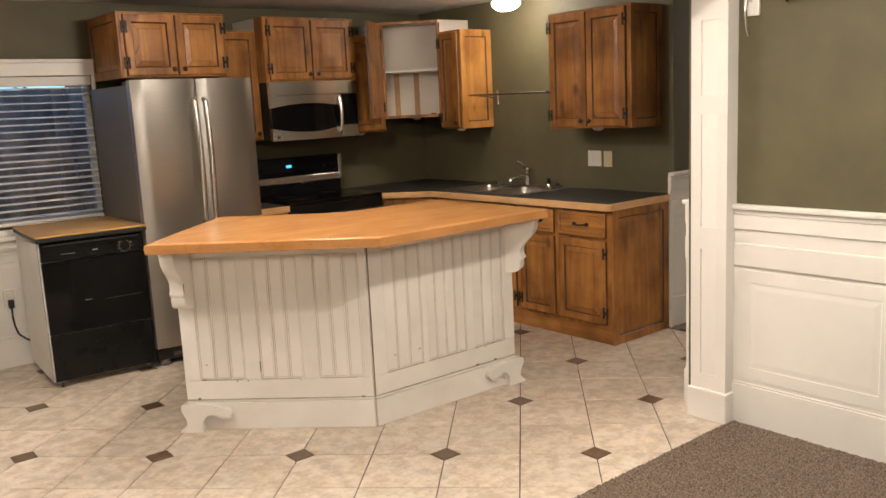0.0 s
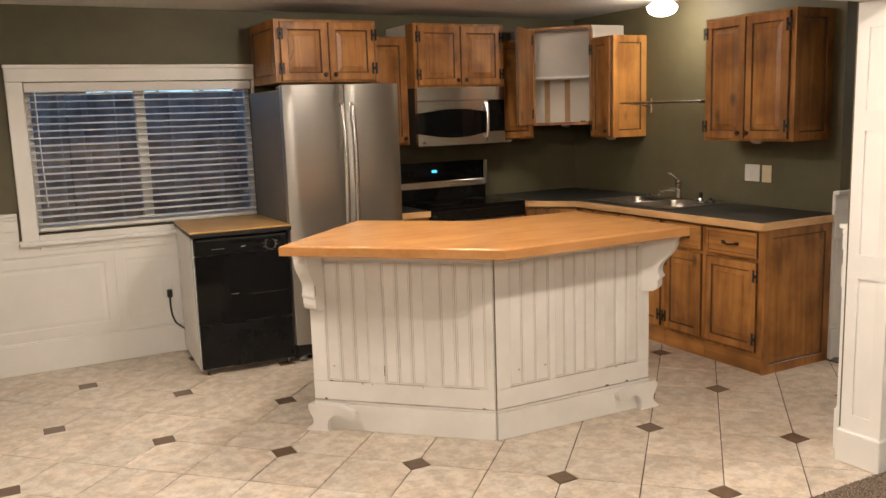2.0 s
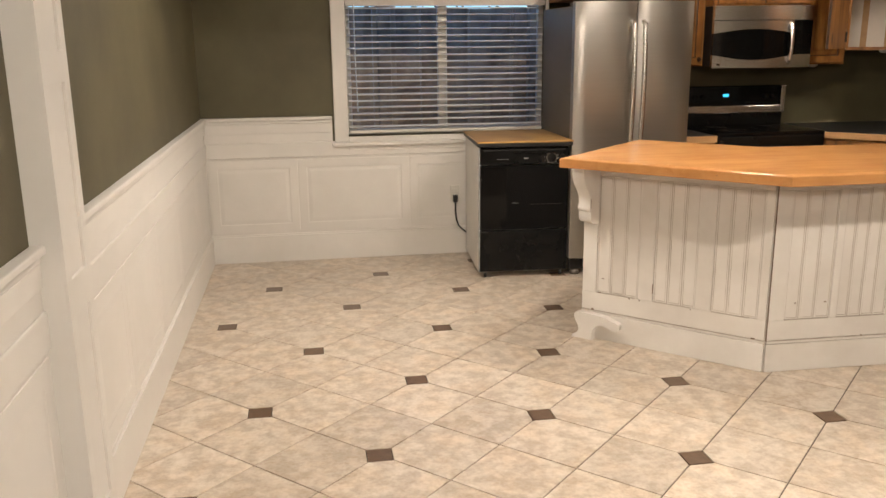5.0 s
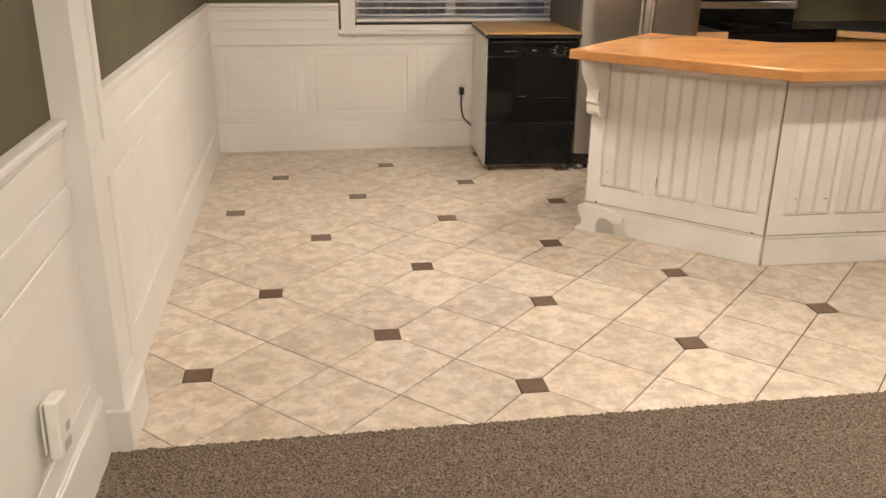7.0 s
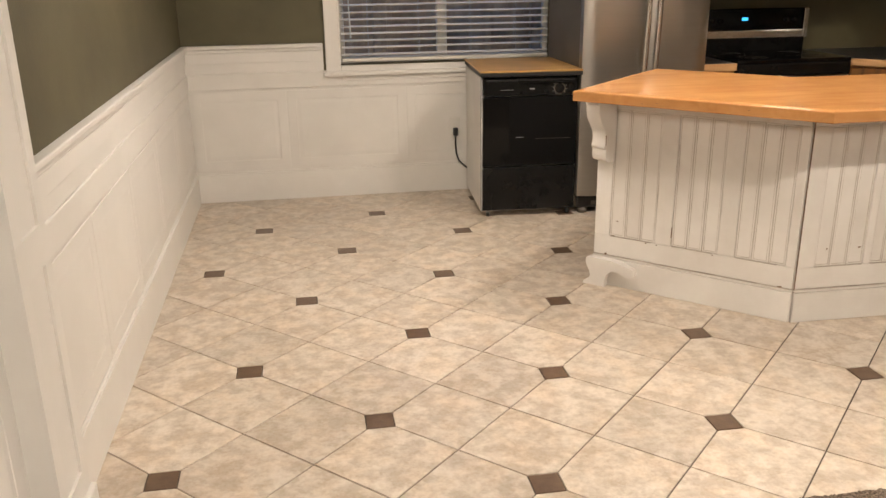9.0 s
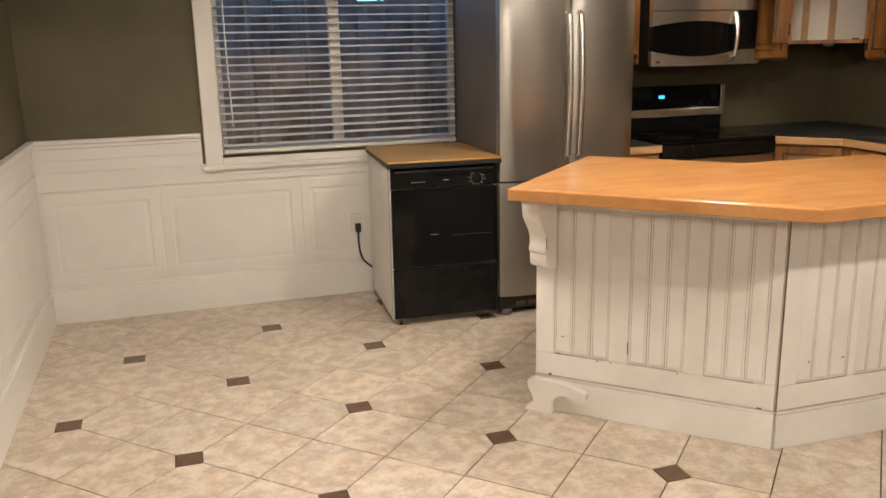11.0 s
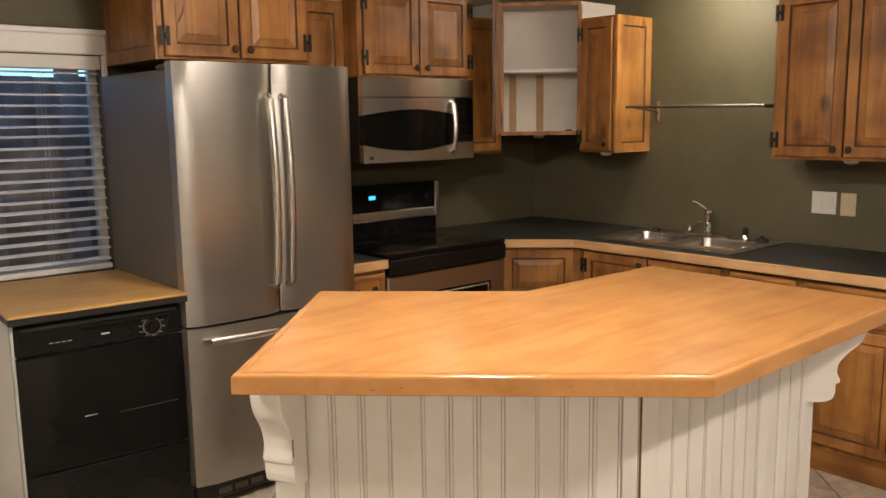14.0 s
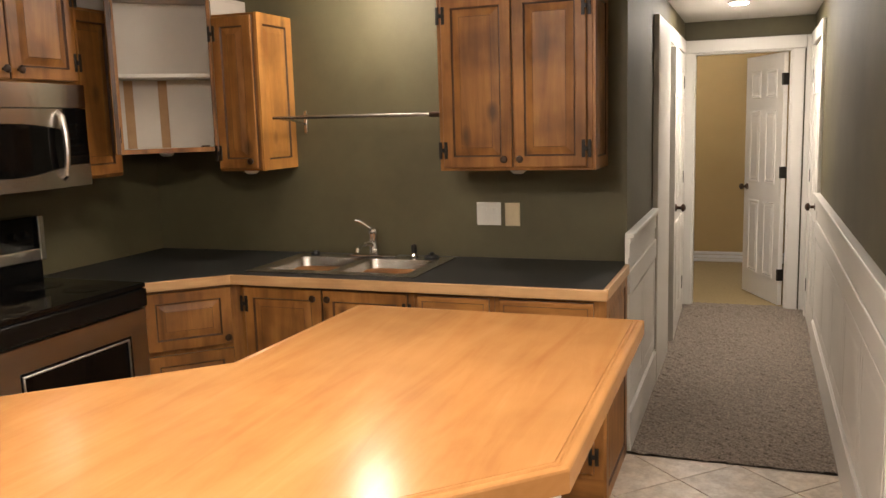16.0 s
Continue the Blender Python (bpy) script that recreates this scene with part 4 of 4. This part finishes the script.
for k in range(10):
    a = math.pi * (0.15 + 0.2 * k)
    part("dial_mark", box(WD - 0.12 + 0.043 * math.cos(a) - 0.006, -0.0055, 0.775 + 0.036 * math.sin(a) - 0.001, WD - 0.12 + 0.043 * math.cos(a) + 0.006, -0.0035, 0.775 + 0.036 * math.sin(a) + 0.001), PRINT, dw)
for k in range(4):
    part("button", box(0.115 + k * 0.020, -0.007, 0.769, 0.128 + k * 0.020, -0.0035, 0.7718), PRINT, dw)
part("badge", box(0.285, -0.006, 0.772, 0.315, -0.0035, 0.778, 0.001), PRINT, dw)
part("scratch", box(0.21, -0.0008, 0.488, 0.255, 0.001, 0.4905), PRINT, dw)
part("scratch", box(0.33, -0.0008, 0.478, WD - 0.04, 0.001, 0.4795), GREY, dw)
part("wood_top", box(-0.012, -0.030, 0.874, WD + 0.012, DD + 0.005, 0.884, 0.002), LAMTOP, dw, "oak laminate top")
part("top_frame", box(-0.010, -0.028, 0.850, WD + 0.010, DD + 0.003, 0.8738, 0.003), MATTEBLACK, dw, "black frame under the wood top")
part("top_gasket", box(0.0, 0.0, 0.8455, WD, DD, 0.8498), MATTEBLACK, dw)
for x in (0.045, WD - 0.045):
    for y in (0.025, DD - 0.06):
        bm = lathe([(0.006, -0.008), (0.014, -0.008), (0.014, 0.008), (0.006, 0.008)], 14)
        bm.transform(pose(x, y, 0.014, 0, 90))
        c = part("caster", bm, MATTEBLACK, dw)
        part("caster_fork", box(x - 0.012, y - 0.006, 0.0245, x + 0.012, y + 0.006, 0.0305), PRINT, c)


def wall_plate(name, label, m, w, h, cover, toggles, mat):
    t = thing(name, label, "outlet", m)
    part("plate", box(-w / 2, -0.006, -h / 2, w / 2, 0, h / 2, 0.003, 2), mat, t)
    for x, z, ww, hh, mm in toggles:
        part(cover, box(x - ww / 2, -0.0095, z - hh / 2, x + ww / 2, -0.0055, z + hh / 2, 0.0012), mm, t)
    return t


wall_plate("wall_outlet", "white wall outlet above the baseboard with a black plug", pose(1.305, YB - 0.024, 0.44), 0.07, 0.115, "socket", [(0, 0.022, 0.032, 0.028, PLASTIC), (0, -0.022, 0.032, 0.028, PLASTIC)], PLASTIC)
cord = thing("power_cord", "black dishwasher power cord plugged into the outlet", "cord", pose(1.305, YB - 0.034, 0.42))
part("plug", box(-0.016, -0.03, -0.04, 0.016, 0.0, 0.012, 0.005, 2), MATTEBLACK, cord)
part("cable", tube([(0, -0.015, -0.04), (-0.002, -0.02, -0.10), (0.004, -0.022, -0.16), (0.02, -0.024, -0.21), (0.05, -0.03, -0.24), (0.09, -0.05, -0.27)], 0.006, 7), MATTEBLACK, cord, smooth=True)
wall_plate("light_switch", "white double switch plate on the green wall", pose(XS, 3.98, 1.079, 0, 0, -90), 0.118, 0.108, "rocker", [(-0.026, 0, 0.033, 0.066, PLASTIC), (0.026, 0.016, 0.033, 0.028, PLASTIC), (0.026, -0.018, 0.033, 0.028, PLASTIC), (0.026, 0.02, 0.004, 0.010, PRINT), (0.026, -0.016, 0.004, 0.010, PRINT)], PLASTIC)
wall_plate("light_switch", "ivory toggle switch plate on the green wall", pose(XS, 3.865, 1.077, 0, 0, -90), 0.072, 0.108, "toggle", [(0, 0, 0.010, 0.026, IVORY)], IVORY)
dev = wall_plate("plug_in_device", "white plastic plug-in unit hanging crooked on the wainscot", pose(XL + 0.028, 1.70, 0.40, 0, 6, 90), 0.075, 0.12, "socket", [(0, 0.02, 0.03, 0.03, PLASTIC)], PLASTIC)
part("housing", box(-0.040, -0.042, -0.075, 0.036, -0.0098, 0.07, 0.008, 2), PLASTIC, dev)
part("vent", box(-0.03, -0.044, -0.06, 0.02, -0.0415, -0.035, 0.001), PRINT, dev)
for k in range(4):
    part("vent", box(-0.005 + k * 0.008, -0.0435, -0.02, -0.001 + k * 0.008, -0.0415, 0.0), PRINT, dev)
sc = thing("wall_bracket", "white wall plate with a hanging metal hook near the pilaster", "bracket", pose(XR, 2.115, 1.86, 0, 0, -90))
part("plate", box(-0.035, -0.014, -0.06, 0.035, 0, 0.04, 0.003, 2), PLASTIC, sc)
part("hook", tube([(0.0, -0.014, 0.0), (0.0, -0.05, 0.01), (0.0, -0.06, -0.04), (0.0, -0.045, -0.11), (0.0, -0.03, -0.14)], 0.006, 8), STEEL_H, sc, smooth=True)
hk = thing("wall_hook", "small black wall hook", "hook", pose(XR, 1.93, 1.865, 0, 0, -90))
part("arm", tube([(-0.03, -0.004, 0), (-0.02, -0.03, -0.02), (0.0, -0.035, 0.0), (0.02, -0.03, -0.02), (0.03, -0.004, 0)], 0.008, 8), IRON, hk, smooth=True)

# ---- range and microwave ----
RX0, RX1, RF = 2.962, 3.728, 5.205
rg = thing("kitchen_range", "black and stainless steel electric range with a glass cooktop", "range", pose(0, 0, 0))
part("body", box(RX0, RF + 0.045, 0.02, RX1, YB - 0.02, 0.862), MATTEBLACK, rg)
bm = box(RX0 - 0.004, RF - 0.005, 0.8625, RX1 + 0.004, 5.74, 0.886, 0.006, 2)
part("cooktop", bm, BLACKGLASS, rg, "glossy black glass cooktop")
for x, y, r in ((3.14, 5.35, 0.10), (3.55, 5.35, 0.085), (3.14, 5.60, 0.075), (3.55, 5.60, 0.10)):
    bm = lathe([(r, 0), (r, 0.0006), (r - 0.004, 0.0006)], 28, at=(x, y, 0.8862))
    part("burner_ring", bm, BLACK, rg)
part("front_band", box(RX0, RF - 0.014, 0.785, RX1, RF + 0.044, 0.862, 0.008, 2), BLACK, rg)
part("oven_door", loft(RX1 - RX0, 0.57, [(0, 0.044, 0), (0, 0.006, 0), (0.006, 0.0, 0), (0.10, 0.0, 0), (0.105, 0.006, 1), (0.11, 0.006, 1)], RX0, 0.21), [STEEL, BLACKGLASS], rg, "steel oven door with a dark window", m=pose(0, RF, 0))
bm = bmesh.new()
for x0, z0, x1, z1 in ((0.112, 0.112, 0.654, 0.120), (0.112, 0.450, 0.654, 0.458), (0.112, 0.1202, 0.120, 0.4498), (0.646, 0.1202, 0.654, 0.4498)):
    box(RX0 + x0, RF - 0.003, 0.21 + z0, RX0 + x1, RF + 0.0055, 0.21 + z1, 0.002, bm=bm)
part("window_bezel", bm, STEEL, rg, "steel window bezel")
part("storage_drawer", box(RX0, RF + 0.004, 0.06, RX1, RF + 0.044, 0.203, 0.006), STEEL_H, rg)
part("back_guard", box(RX0, 5.742, 0.8625, RX1, YB - 0.02, 1.00, 0.004), BLACK, rg)
part("control_frame", loft(RX1 - RX0, 0.160, [(0, 0.09, 0), (0, 0.004, 0), (0.006, 0.0, 0), (0.022, 0.0, 0), (0.024, 0.003, 1), (0.026, 0.003, 1)], RX0, 1.001), [BLACKGLASS, BLACKGLASS], rg, "black glass control panel", m=pose(0, 5.735, 0))
part("control_trim", box(RX0, 5.720, 0.968, RX1 - 0.031, 5.7348, 1.022, 0.006, 2), STEEL_H, rg)
part("control_cap", box(RX1 - 0.03, 5.718, 0.968, RX1 + 0.004, 5.7345, 1.162, 0.005, 2), STEEL_H, rg, "bright steel end cap")
part("clock", box(3.255, 5.7355, 1.085, 3.297, 5.739, 1.105), CLOCK, rg, "glowing blue clock")
part("trim_badge", lathe([(0.012, 0), (0.011, 0.002)], 14), CHROME, rg, m=pose(3.345, 5.734, 1.013, 90))
for x in (3.04, 3.10, 3.58, 3.64):
    bm = lathe([(0.017, 0), (0.016, 0.016), (0.004, 0.018)], 16)
    bm.transform(pose(x, 5.738, 1.085, 90))
    part("knob", bm, BLACK, rg, smooth=True)
for x in (RX0 + 0.06, RX1 - 0.06):
    part("foot", box(x - 0.02, RF + 0.1, 0, x + 0.02, RF + 0.14, 0.0195), MATTEBLACK, rg)

MX0, MX1, MF, MZ0, MZ1 = 2.985, 3.698, 5.40, 1.300, 1.703
mw = thing("microwave", "stainless steel over-the-range microwave with a curved front", "microwave", pose(0, 0, 0))
part("body", box(MX0 + 0.002, MF + 0.035, MZ0 + 0.01, MX1 - 0.002, YB - 0.001, MZ1 - 0.001), MATTEBLACK, mw)


def bowed_panel(x0, x1, z0, z1, y, depth, lo=None, hi=None, n=12):
    """Front panel that bulges; lo/hi give its lower and upper edge as curves."""
    bm = bmesh.new()
    cols = []
    for k in range(n + 1):
        x = x0 + (x1 - x0) * k / n
        u = (x - MX0) / (MX1 - MX0)
        yy = y - depth * math.sin(math.pi * u)
        za = z0 + (lo(k / n) if lo else 0)
        zb = z1 + (hi(k / n) if hi else 0)
        cols.append([bm.verts.new(p) for p in ((x, yy, za), (x, yy, zb), (x, MF + 0.034, zb), (x, MF + 0.034, za))])
    for a, b in zip(cols, cols[1:]):
        for i in range(4):
            bm.faces.new((a[i], a[(i + 1) % 4], b[(i + 1) % 4], b[i]))
    bm.faces.new(cols[0])
    bm.faces.new(cols[-1][::-1])
    return bm


DXR = MX0 + 0.560
arc = lambda k: 0.028 * math.sin(math.pi * k)
part("vent_panel", bowed_panel(MX0, MX1, 1.612, MZ1, MF, 0.040), STEEL_H, mw, smooth=True)
part("window", bowed_panel(MX0 + 0.002, DXR - 0.002, MZ0 + 0.03, 1.60, MF + 0.006, 0.038), BLACKGLASS, mw, "dark glass door window", smooth=True)
part("door_top", bowed_panel(MX0, DXR, 1.525, 1.608, MF, 0.040, lo=arc), STEEL_H, mw, smooth=True)
part("door_bottom", bowed_panel(MX0, MX1, MZ0, MZ0 + 0.085, MF, 0.040, hi=lambda k: -0.034 * math.sin(math.pi * min(1, k * 1.25))), STEEL_H, mw, smooth=True)
part("control_panel", bowed_panel(DXR + 0.001, MX1, MZ0 + 0.0855, 1.608, MF + 0.002, 0.039), BLACKGLASS, mw, "black keypad panel", smooth=True)
for r in range(6):
    for c in range(3):
        x, z = DXR + 0.038 + c * 0.034, 1.40 + r * 0.028
        u = (x + 0.01 - MX0) / (MX1 - MX0)
        yy = MF + 0.002 - 0.039 * math.sin(math.pi * u)
        part("key", box(x, yy - 0.0012, z, x + 0.02, yy + 0.004, z + 0.010), BLACK, mw)
hx = DXR - 0.025
pts = [(hx, MF - 0.02, 1.335), (hx, MF - 0.042, 1.35), (hx, MF - 0.052, 1.41), (hx, MF - 0.055, 1.465), (hx, MF - 0.052, 1.52), (hx, MF - 0.042, 1.58), (hx, MF - 0.02, 1.595)]
part("handle", tube(pts, 0.014, 10), STEEL_H, mw, "bowed steel handle", smooth=True)
part("badge", box(MX0 + 0.03, MF - 0.012, 1.318, MX0 + 0.05, MF + 0.002, 1.330), BRONZE, mw)


# ---- lamps ----
def ceiling_lamp(x, y, z, glass, label="ceiling lamp with a lit frosted glass globe and metal base", r=0.098):
    t = thing("ceiling_lamp", label, "lamp", pose(x, y, z))
    part("base", lathe([(0.075, 0.0), (0.075, -0.02), (0.062, -0.034), (0.055, -0.04)], 24), CHROME, t, smooth=True)
    part("globe", lathe([(0.052, -0.0405), (0.070, -0.048), (r, -0.075), (r * 0.97, -0.095), (r * 0.8, -0.115), (r * 0.5, -0.130), (0.01, -0.136)], 24), glass, t, "glowing frosted glass globe", smooth=True)


ceiling_lamp(4.35, 4.47, H, LIT_SINK)
ceiling_lamp(2.22, 3.80, H, LIT_ISLAND)
ceiling_lamp(9.0, 3.3, H, LIT_FAR)
ceiling_lamp(0.50, -0.45, H, LIT_REAR)


def downlight(name, label, x, y, z, r, glass):
    """Flush ceiling light: a white ring and a shallow glowing lens."""
    t = thing(name, label, "lamp", pose(x, y, z))
    part("ring", lathe([(r + 0.020, 0.0), (r + 0.017, -0.008), (r + 0.001, -0.010)], 24), WHITE, t)
    part("lens", lathe([(r, -0.0102), (r - 0.005, -0.014), (0.004, -0.018)], 20), glass, t, "glowing round lens")


downlight("hall_lamp", "small round flush ceiling light in the hall", 6.70, 2.93, HH, 0.055, LIT_HALL)
downlight("downlight", "round flush ceiling light in the carpeted room", 2.31, 1.64, H, 0.085, LIT_LIVING)
downlight("downlight", "round flush ceiling light over the dining floor", 0.62, 3.75, H, 0.085, LIT_DINING)


# ---- hall doors ----
def casing(name, m, w, h, label="white painted door casing"):
    """Flat casing round an opening of w by h, facing -y."""
    t = thing(name, label, "casing", m, kind="structure")
    part("jamb", box(-0.085, -0.022, 0, 0, 0, h, 0.003), WHITE, t)
    part("jamb", box(w, -0.022, 0, w + 0.085, 0, h, 0.003), WHITE, t)
    part("head", box(-0.095, -0.026, h + 0.0005, w + 0.095, 0, h + 0.095, 0.003), WHITE, t)
    part("lining", box(-0.012, 0.0, 0, 0.012, 0.12, h), WHITE, t)
    part("lining", box(w - 0.012, 0.0, 0, w + 0.012, 0.12, h), WHITE, t)
    part("lining", box(0.012, 0.0, h - 0.012, w - 0.012, 0.12, h + 0.0002), WHITE, t)


def panel_door(name, m, w, h, label, knob_x, hinge_x):
    d = thing(name, label, "door", m, kind="structure")
    part("leaf", box(0, 0, 0.01, w, 0.035, h, 0.002), WHITE, d)
    cw = (w - 0.30) / 2
    for side, y in ((1, 0.0), (-1, 0.035)):
        for x in (0.10, 0.20 + cw):
            for z0, z1 in ((0.20, 0.80), (0.95, 1.52), (1.62, h - 0.12)):
                mm = pose(x, y, z0) if side == 1 else pose(x + cw, y, z0, 0, 0, 180)
                part("panel", loft(cw, z1 - z0, [(0, 0, 0), (0.004, -0.006, 0), (0.016, -0.006, 0), (0.022, -0.001, 0), (0.03, -0.001, 0), (0.045, -0.005, 0), (0.05, -0.005, 0)]), WHITE, d, m=mm)
        bm = lathe([(0.026, 0), (0.024, 0.008), (0.010, 0.012), (0.010, 0.035), (0.024, 0.042), (0.026, 0.055), (0.012, 0.066), (0.003, 0.067)], 16)
        bm.transform(pose(knob_x, y, 0.90, 90 if side == 1 else -90))
        part("knob", bm, BRONZE, d, "dark bronze knob", smooth=True)
    for z in (0.25, 1.05, h - 0.2):
        part("hinge", box(hinge_x - 0.014, -0.006, z - 0.045, hinge_x + 0.014, 0.041, z + 0.045, 0.002), IRON, d)
    return d


casing("trim_hall_end", pose(XE, EY1, 0, 0, 0, -90), EY1 - EY0, 1.97)
panel_door("door_1", pose(XE + 0.10, EY0 + 0.022, 0, 0, 0, 24), 0.66, 1.955, "white six-panel door standing open into the far room", 0.60, 0.005)
casing("trim_hall_north", pose(DX0, YH1, 0), DX1 - DX0, 1.96)
panel_door("door_2", pose(6.60, YH1 - 0.040, 0, 0, 0, 1.2), 0.86, 1.945, "white six-panel hall door standing ajar", 0.07, 0.855)
casing("trim_hall_south", pose(7.55, YH0, 0, 0, 0, 180), 0.84, 1.97)
panel_door("door_3", pose(7.538, YH0 + 0.012, 0, 0, 0, 180), 0.816, 1.955, "closed white six-panel hall door", 0.75, 0.01)


# ---- floors ----
structure("subfloor", box(XL, YO - 0.02, -0.06, XS + 0.3, YB + 0.1, -0.004), GROUT, "dark grout bed under the floor tiles", "floor")


def carpet(name, x0, x1, y0, y1, step, pile=CARPET):
    """A pile of uneven tufts."""
    nx, ny = int((x1 - x0) / step) + 1, int((y1 - y0) / step) + 1
    rng = np.random.default_rng(3)
    xx, yy = np.meshgrid(np.linspace(x0, x1, nx), np.linspace(y0, y1, ny))
    jit = rng.uniform(-0.35, 0.35, (2, ny, nx)) * step
    zz = 0.008 + rng.uniform(-0.004, 0.004, (ny, nx))
    zz[-1, :] = -0.003
    v = np.stack([xx + jit[0], yy + jit[1], zz], -1).reshape(-1, 3)
    i = np.arange((ny - 1) * (nx - 1))
    a = (i // (nx - 1)) * nx + i % (nx - 1)
    f = np.stack([a, a + 1, a + nx + 1, a + nx], -1)
    me = bpy.data.meshes.new(name)
    me.from_pydata(v.tolist(), [], f.tolist())
    me.materials.append(pile)
    return tagged(new(name, me), "taupe brown cut-pile carpet meeting the tiles", "carpet", kind="structure")


carpet("floor_carpet", XL, XR, 1.0, YO, 0.0062)
carpet("floor_carpet_back", XL, XR, YS, 1.001, 0.06)
structure("floor_carpet_base", box(XL, YS, -0.05, XR, YO - 0.021, -0.008), CARPET, "carpet backing", "floor")
hc = carpet("floor_hall_carpet", 4.60, XE + 0.07, YC, YH1 + 1.0, 0.02, HALL_CARPET)

# tiles laid on the diagonal, one clipped corner each, with small square accents
S, C45 = 0.3235, math.sqrt(0.5)
OX, OY = 1.406, 3.767
GAP, CUT = 0.0023, 0.066
tiles = thing("floor_tiles", "beige travertine-look tiles laid diagonally with brown accents", "floor", pose(0, 0, 0), kind="structure")


def to_world(i, j):
    return OX + S * (i + j) * C45, OY + S * (-i + j) * C45


def clip(poly, x0, y0, x1, y1):
    for ax, lim, sg in ((0, x0, 1), (0, x1, -1), (1, y0, 1), (1, y1, -1)):
        out = []
        for k in range(len(poly)):
            p, q = poly[k - 1], poly[k]
            dp, dq = sg * (p[ax] - lim), sg * (q[ax] - lim)
            if (dp >= 0) != (dq >= 0):
                t = dp / (dp - dq)
                out.append((p[0] + t * (q[0] - p[0]), p[1] + t * (q[1] - p[1])))
            if dq >= 0:
                out.append(q)
        poly = out
        if len(poly) < 3:
            return []
    return poly


def slab(pts, cx, cy):
    bm = bmesh.new()
    lo = [bm.verts.new((x - cx, y - cy, -0.004)) for x, y in pts]
    mi = [bm.verts.new((x - cx, y - cy, -0.0016)) for x, y in pts]
    c = (sum(p[0] for p in pts) / len(pts), sum(p[1] for p in pts) / len(pts))
    hi = []
    for x, y in pts:
        d = max(math.hypot(x - c[0], y - c[1]), 0.01)
        k = 1 - 0.0014 / d
        hi.append(bm.verts.new((c[0] + (x - c[0]) * k - cx, c[1] + (y - c[1]) * k - cy, 0.0)))
    n = len(pts)
    for a, b in ((lo, mi), (mi, hi)):
        for k in range(n):
            bm.faces.new((a[k], a[(k + 1) % n], b[(k + 1) % n], b[k]))
    bm.faces.new(hi)
    return bm


TX0, TY0, TX1, TY1 = XL + 0.02, YO + 0.001, 4.60, YB - 0.02


def dotted(i, j):
    x, y = to_world(i, j)
    clear = TX0 + 0.06 < x < TX1 and TY0 + 0.06 < y < TY1 - 0.06
    return clear and j % 2 == 0 and (i - j // 2) % 2 == 0


shared = {}
for i in range(-14, 15):
    for j in range(-9, 16):
        cx, cy = to_world(i + 0.5, j + 0.5)
        if not (TX0 - 0.3 < cx < TX1 + 0.3 and TY0 - 0.3 < cy < TY1 + 0.3):
            continue
        g = GAP / S
        k = CUT / S
        pts, corner = [], None
        for a, b in ((0, 0), (1, 0), (1, 1), (0, 1)):
            ua, ub = (g if a == 0 else 1 - g), (g if b == 0 else 1 - g)
            if dotted(i + a, j + b):
                corner = (a, b)
                sa, sb = (1 if a == 0 else -1), (1 if b == 0 else -1)
                e1, e2 = (a + sa * (k + g), ub), (ua, b + sb * (k + g))
                pts += [e2, e1] if (a == b) else [e1, e2]
            else:
                pts.append((ua, ub))
        w = [to_world(i + a, j + b) for a, b in pts]
        c = clip(w, TX0, TY0, TX1, TY1)
        if not c:
            continue
        full = len(c) == len(w) and all(abs(p[0] - q[0]) + abs(p[1] - q[1]) < 1e-9 for p, q in zip(sorted(c), sorted(w)))
        if full and corner in shared:
            ob = new("tile", shared[corner])
            ob.parent = tiles
        else:
            ob = part("tile", slab(c, cx, cy), TILE, tiles)
            if full:
                shared[corner] = ob.data
        ob.matrix_basis = pose(cx, cy, random.uniform(-0.0003, 0.0003), random.uniform(-0.06, 0.06), random.uniform(-0.06, 0.06), 0)
dot_mesh = None
for i in range(-14, 16):
    for j in range(-10, 17):
        if not dotted(i, j):
            continue
        cx, cy = to_world(i, j)
        r = CUT * C45 - 0.001
        c = clip([(cx - r, cy - r), (cx + r, cy - r), (cx + r, cy + r), (cx - r, cy + r)], TX0, TY0, TX1, TY1)
        if not c:
            continue
        full = abs(cx - max(p[0] for p in c)) > r - 1e-6 and len(c) == 4 and min(abs(p[0] - cx) for p in c) > r - 1e-6 and min(abs(p[1] - cy) for p in c) > r - 1e-6
        if full and dot_mesh:
            ob = new("accent_tile", dot_mesh)
            ob.parent = tiles
        else:
            ob = part("accent_tile", slab(c, cx, cy), DOT, tiles, "small brown square accent tile")
            if full:
                dot_mesh = ob.data
        ob.location = (cx, cy, 0)
